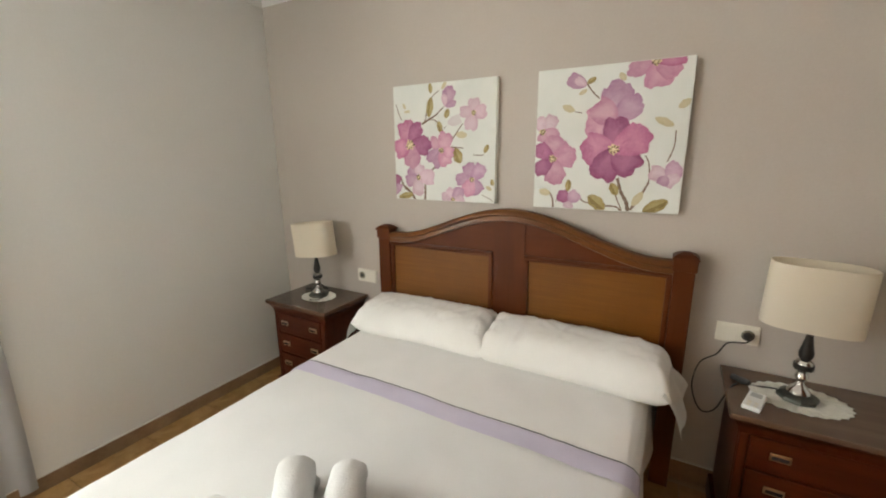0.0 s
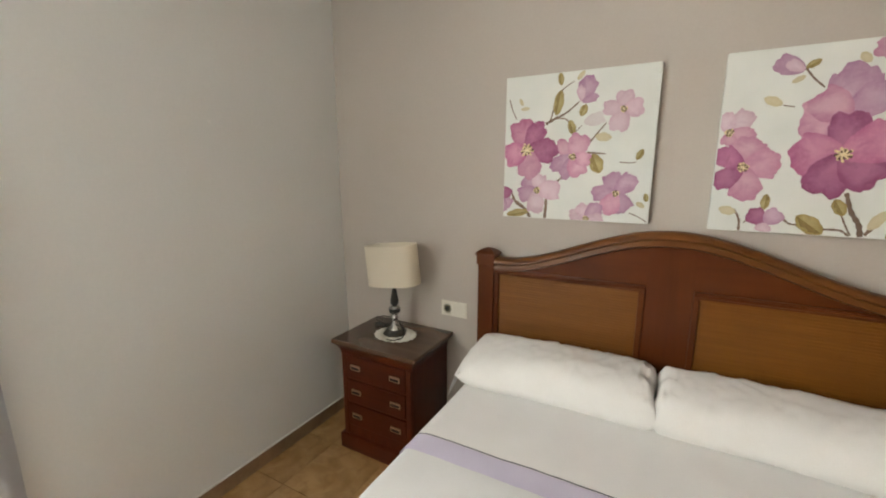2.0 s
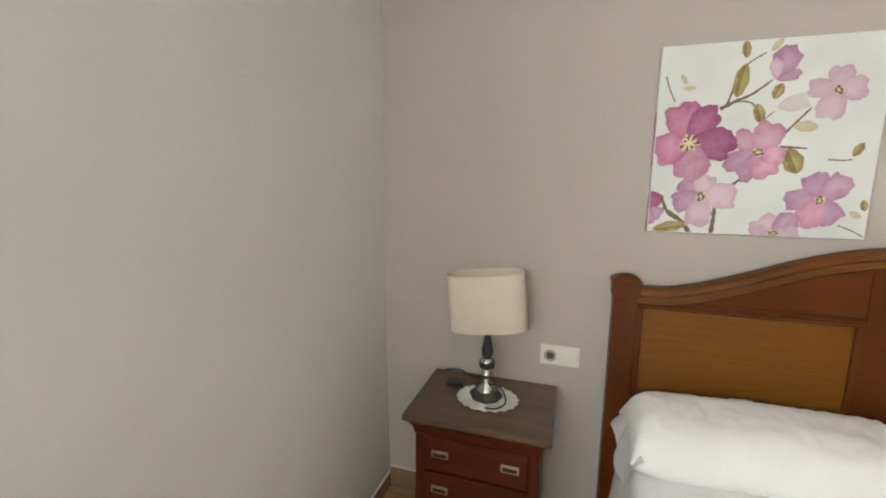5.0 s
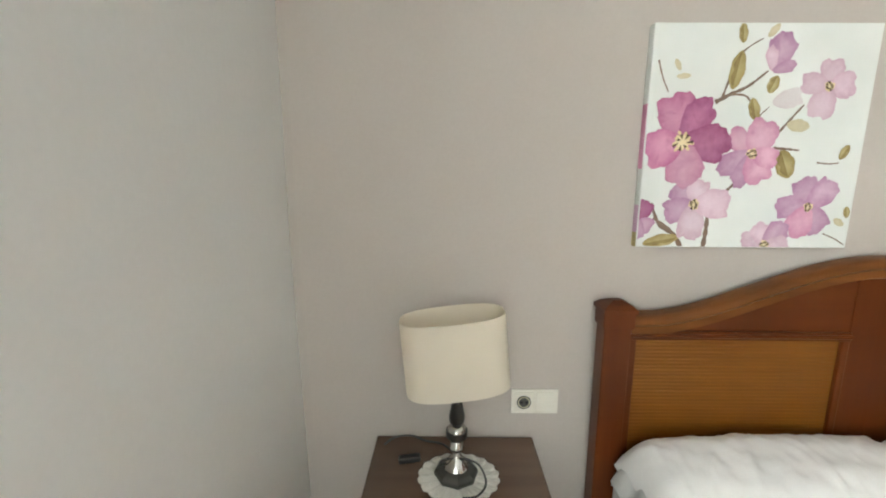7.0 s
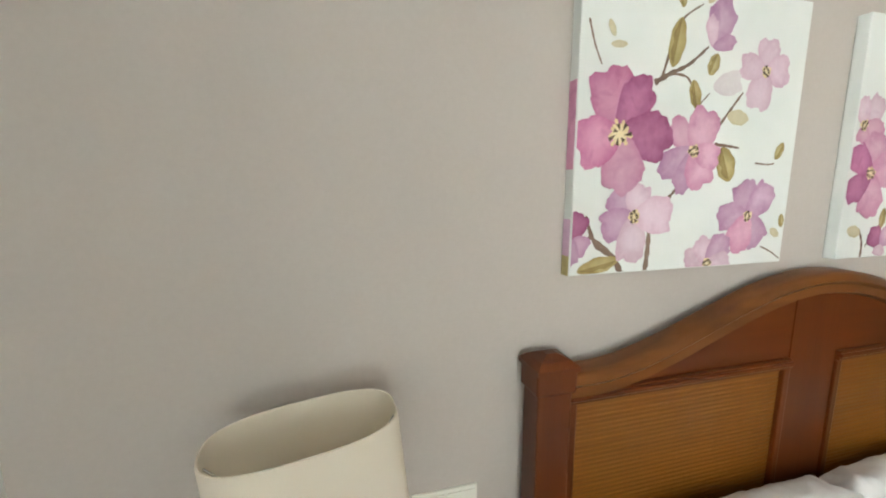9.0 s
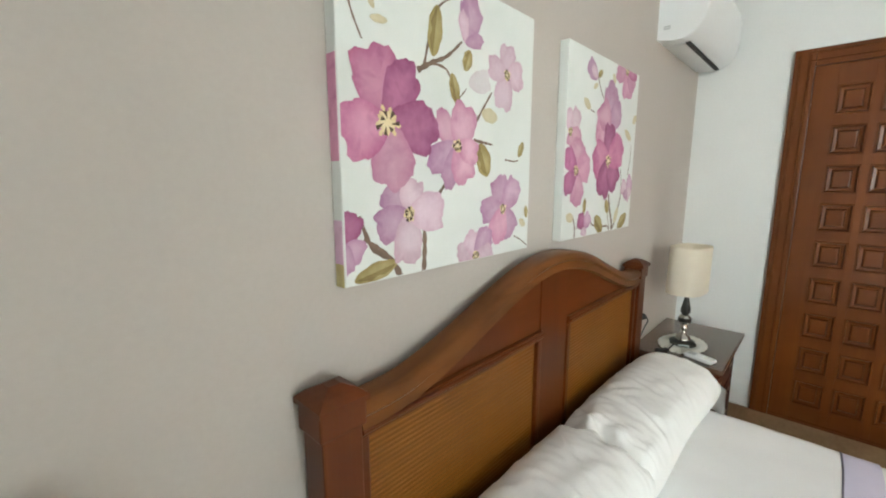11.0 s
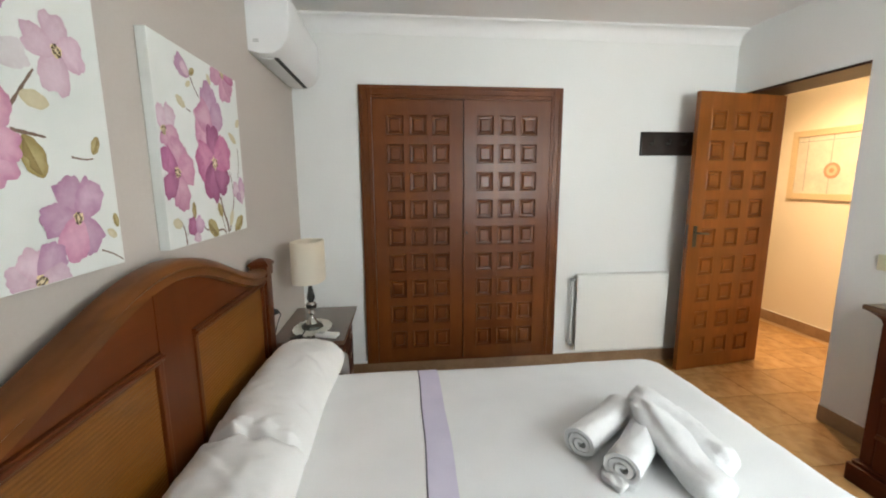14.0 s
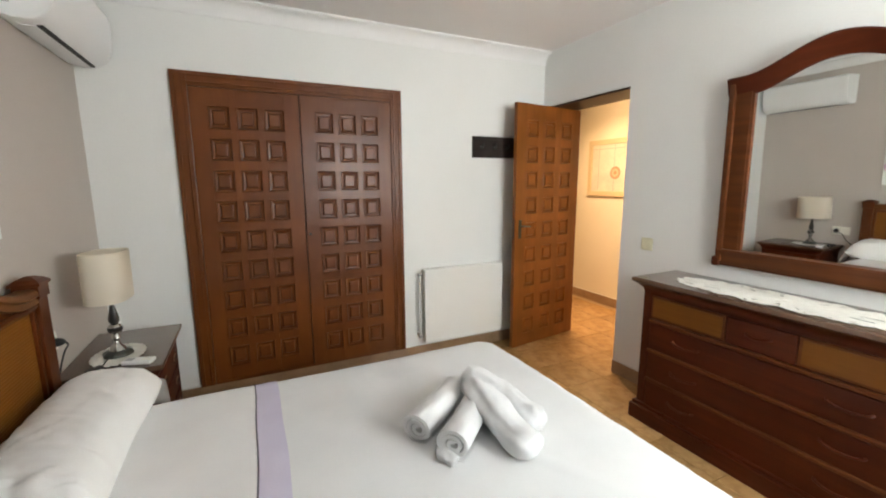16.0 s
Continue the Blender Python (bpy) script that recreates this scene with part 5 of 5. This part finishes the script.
def hall_picture():
    x1, x0, z0, z1 = 2.30, 1.50, 1.255, 1.885
    h = thing("framed_picture", pose(0, HY, 0), "pale framed picture with a red rosette on the hall wall", "picture")
    f = 0.055
    part("frame", boxes((x0, x0 + f, 0, 0.022, z0, z1), (x1 - f, x1, 0, 0.022, z0, z1), (x0 + f, x1 - f, 0, 0.022, z0, z0 + f), (x0 + f, x1 - f, 0, 0.022, z1 - f, z1), bevel=0.003), plain("pale_gilt", (0.60, 0.48, 0.30), 0.5), h)
    part("print", boxes((x0 + f, x1 - f, 0.002, 0.010, z0 + f, z1 - f)), surface("grey_print", (0.50, 0.49, 0.43), (0.68, 0.65, 0.56), 0.7, 6, 40, 0.0), h)
    line = plain("print_line", (0.33, 0.33, 0.31), 0.7)
    for r in ((x1 - f - 0.10, x1 - f - 0.094, z0 + f + 0.02, z1 - f - 0.02), (x1 - f - 0.32, x1 - f - 0.314, z0 + f, z1 - f), (x0 + f, x1 - f, z1 - f - 0.05, z1 - f - 0.044)):
        part("print_line", boxes((r[0], r[1], 0.010, 0.0115, r[2], r[3])), line, h)
    for r, c, d in ((0.070, (0.56, 0.26, 0.17), 0.0), (0.046, (0.64, 0.42, 0.28), 0.001), (0.020, (0.56, 0.24, 0.14), 0.002)):
        part("rosette", lathe([(r, 0), (r, 0.0015)], 28), plain("rosette_red", c, 0.7), h).matrix_basis = pose(1.91, 0.010 + d, 1.515, -90)


hall_picture()


def wall_hook():
    k = thing("wall_hook", pose(XL, 1.640, 1.648), "small hook painted over in white on the wall", "hook")
    part("plate", boxes((-0.004, 0.002, -0.005, 0.005, -0.006, 0.006), bevel=0.001), M_WHITE, k)
    part("prong", tube([(0.001, 0, -0.002), (0.006, 0, -0.004), (0.008, 0.001, 0.002)], 0.0018), M_WHITE, k)


wall_hook()


def light_switch():
    s = thing("light_switch", pose(0.455, YM + 0.001, 1.005, 0, 0, 180), "ivory light switch beside the doorway", "light switch")
    part("plate", boxes((-0.041, 0.041, -0.009, 0, -0.041, 0.041), bevel=0.004), M_AGED, s)
    part("rocker", boxes((-0.03, 0.03, -0.0135, -0.008, -0.03, 0.03), bevel=0.003), M_AGED, s)


light_switch()


# ---- dresser and mirror ----
def dresser():
    x0, x1 = -1.075, 0.235
    d = thing("dresser", pose(0, YM + 0.008, 0), "long dark mahogany dresser with three drawer rows and cane inlays", "dresser")
    D = 0.395
    part("top", boxes((x0, x1, 0, D, 0.846, 0.870), bevel=0.006), M_TOP, d, "dark polished top board")
    rings = []
    for k in range(8):
        f = k / 7
        o = 0.052 - 0.044 * f ** 2.0
        z = 0.790 + 0.056 * f
        rings.append([(x0 + o, 0.002, z), (x1 - o, 0.002, z), (x1 - o, D - o, z), (x0 + o, D - o, z)])
    part("cornice", loft(rings), M_MAHOG, d, smooth=50)
    part("body", boxes((x0 + 0.055, x1 - 0.055, 0.002, D - 0.060, 0.07, 0.795), bevel=0.003), M_MAHOGZ, d)
    part("plinth", boxes((x0 + 0.022, x1 - 0.022, 0.002, D - 0.022, 0, 0.092), bevel=0.008), M_MAHOG, d)
    part("plinth_moulding", boxes((x0 + 0.035, x1 - 0.035, 0.003, D - 0.035, 0.092, 0.112), bevel=0.006), M_MAHOG, d)
    for x in (x0 + 0.052, x1 - 0.102):
        part("corner_post", boxes((x, x + 0.05, D - 0.075, D - 0.050, 0.112, 0.790), bevel=0.006), M_MAHOGZ, d)
    a, b = x0 + 0.106, x1 - 0.106
    w = b - a
    m0, m1 = a + 0.37 * w, a + 0.63 * w
    row = part("drawer", boxes((m0, m1, D - 0.062, D - 0.047, 0.645, 0.775), bevel=0.005), M_MAHOG, d)
    part("handle", tube([(m0 + 0.09, D - 0.048, 0.720), (m0 + 0.10, D - 0.032, 0.716), ((m0 + m1) / 2, D - 0.028, 0.708), (m1 - 0.10, D - 0.032, 0.716), (m1 - 0.09, D - 0.048, 0.720)], 0.006), M_MAHOG, row, "curved wooden handle", True)
    for p, q in ((a, m0 - 0.004), (m1 + 0.004, b)):
        fr = part("drawer", boxes((p, q, D - 0.062, D - 0.050, 0.645, 0.775), bevel=0.003), M_MID, d)
        part("cane_panel", boxes((p + 0.014, q - 0.014, D - 0.0505, D - 0.0478, 0.657, 0.763)), M_CANE, fr, "woven honey cane inlay")
    z = 0.460
    for k in range(3):
        dr = part("drawer", boxes((a, b, D - 0.062, D - 0.048, z, z + 0.155), bevel=0.005), M_MAHOG, d)
        for x in (a + 0.20 * w, b - 0.20 * w):
            part("handle", tube([(x - 0.07, D - 0.049, z + 0.090), (x - 0.06, D - 0.034, z + 0.085), (x, D - 0.029, z + 0.075), (x + 0.06, D - 0.034, z + 0.085), (x + 0.07, D - 0.049, z + 0.090)], 0.006), M_MAHOG, dr, "curved wooden handle", True)
        # same mahogany as the drawers; the paler brown paints top light and gloss
        part("drawer_rail", boxes((a, b, D - 0.060, D - 0.034, z + 0.160, z + 0.180), bevel=0.007), M_MID, d, "moulded mahogany rail between drawers, top light put into its paler brown")
        z -= 0.178


dresser()


def runner():
    """A long lace runner with ragged scalloped edges."""
    n = 160
    cx, cy, rx, ry = -0.42, YM + 0.215, 0.485, 0.138
    rings = []
    for f in (0.0, 0.3, 0.55, 0.72, 0.84, 0.93, 1.0):
        ring = []
        for i in range(n):
            a = 2 * math.pi * i / n
            c, s = math.cos(a), math.sin(a)
            sc = 1 + f ** 3 * (0.05 * math.sin(a * 26) + 0.03 * math.sin(a * 61))
            ring.append((cx + rx * max(f, 0.02) * math.copysign(abs(c) ** 0.8, c) * (1 + (sc - 1) * 0.4), cy + ry * max(f, 0.02) * math.copysign(abs(s) ** 0.75, s) * sc, 0.8735 + 0.0025 * f * math.sin(a * 20) + 0.001 * math.sin(a * 47)))
        rings.append(ring)
    bm = bmesh.new()
    vs = [[bm.verts.new(p) for p in r] for r in rings]
    for r, (p, q) in enumerate(zip(vs, vs[1:])):
        for k in range(n):
            if r in (2, 4) and k % 5 == 1:
                continue
            bm.faces.new((p[k], p[(k + 1) % n], q[(k + 1) % n], q[k]))
    bm.faces.new(vs[0])
    bmesh.ops.recalc_face_normals(bm, faces=bm.faces)
    bmesh.ops.solidify(bm, geom=bm.faces[:], thickness=-0.0015)
    tagged(part("lace_runner", bm, M_LACE, None), "long white lace runner with scalloped edge on the dresser", "table runner")


runner()


def wall_mirror():
    c, hw, z0, zt = -0.445, 0.432, 0.950, 1.948
    m = thing("mirror", pose(c, YM - 0.009, 0, -1.25, 0, -1.2), "arched wall mirror in a dark moulded mahogany frame", "mirror")
    top = lambda x: zt + 0.102 * 0.5 * (1 + math.cos(math.pi * min(1, abs(x) / (hw - 0.06))))

    def bar(lo, hi, x0, x1, n):
        rings = []
        for i in range(n + 1):
            x = x0 + (x1 - x0) * i / n
            a, b = lo(x), hi(x)
            rings.append([(x, 0.002, a), (x, 0.022, a), (x, 0.034, a + (b - a) * 0.25), (x, 0.042, a + (b - a) * 0.6), (x, 0.050, b - 0.008), (x, 0.046, b), (x, 0.002, b)])
        return loft(rings)

    part("top_arch", bar(lambda x: top(x) - 0.098, top, -hw - 0.012, hw + 0.012, 40), M_MAHOG, m, smooth=40)
    for s in (-1, 1):
        bm = bmesh.new()
        xs = sorted((s * (hw - 0.105), s * hw))
        box(bm, xs[0], xs[1], 0.002, 0.030, z0 + 0.06, zt - 0.07, 0.003)
        part("side_bar", bm, M_MID, m)
        bm = bmesh.new()
        xo = sorted((s * (hw - 0.030), s * hw))
        box(bm, xo[0], xo[1], 0.003, 0.046, z0 + 0.03, zt - 0.03, 0.006)
        part("outer_bead", bm, M_MID, m)
        bm = bmesh.new()
        xi = sorted((s * (hw - 0.118), s * (hw - 0.098)))
        box(bm, xi[0], xi[1], 0.003, 0.026, z0 + 0.06, zt - 0.03, 0.004)
        part("inner_bead", bm, M_MID, m)
        xf = sorted((s * (hw - 0.02), s * (hw + 0.018)))
        part("foot_scroll", boxes((xf[0], xf[1], 0.002, 0.048, z0 - 0.002, z0 + 0.055), bevel=0.012), M_MAHOG, m)
    part("bottom_bar", bar(lambda x: z0 + 0.004, lambda x: z0 + 0.098, -hw + 0.002, hw - 0.002, 4), M_MID, m, smooth=40)
    # mirror glass follows the arch
    rings = []
    for i in range(25):
        x = -hw + 0.10 + (2 * hw - 0.20) * i / 24
        b = top(x) - 0.085
        rings.append([(x, 0.006, z0 + 0.08), (x, 0.014, z0 + 0.08), (x, 0.014, b), (x, 0.006, b)])
    part("glass", loft(rings), M_MIRROR, m, "clear silvered mirror glass")


wall_mirror()

# ---- floor tiles ----


def floor_tiles():
    s, gap = 0.335, 0.003
    me = mesh_of("tile", boxes((0, s - gap, 0, s - gap, -0.007, 0.0), bevel=0.0012), M_TILE)
    for i in range(-1, 18):
        for j in range(-5, 10):
            x, y = XL - 0.12 + i * s, YM - 0.20 + j * s
            if y > YB or x > 4.0 or y < HY - 0.2 or (y < YM - 0.7 and x < -0.5) or (x > XR + 0.1 and y > YM - 0.3) or (y + s < YM - 0.3 and x < -0.5):
                continue
            o = new("tile", me)
            o.parent = floor
            o.matrix_basis = pose(x, y, 0)


floor_tiles()
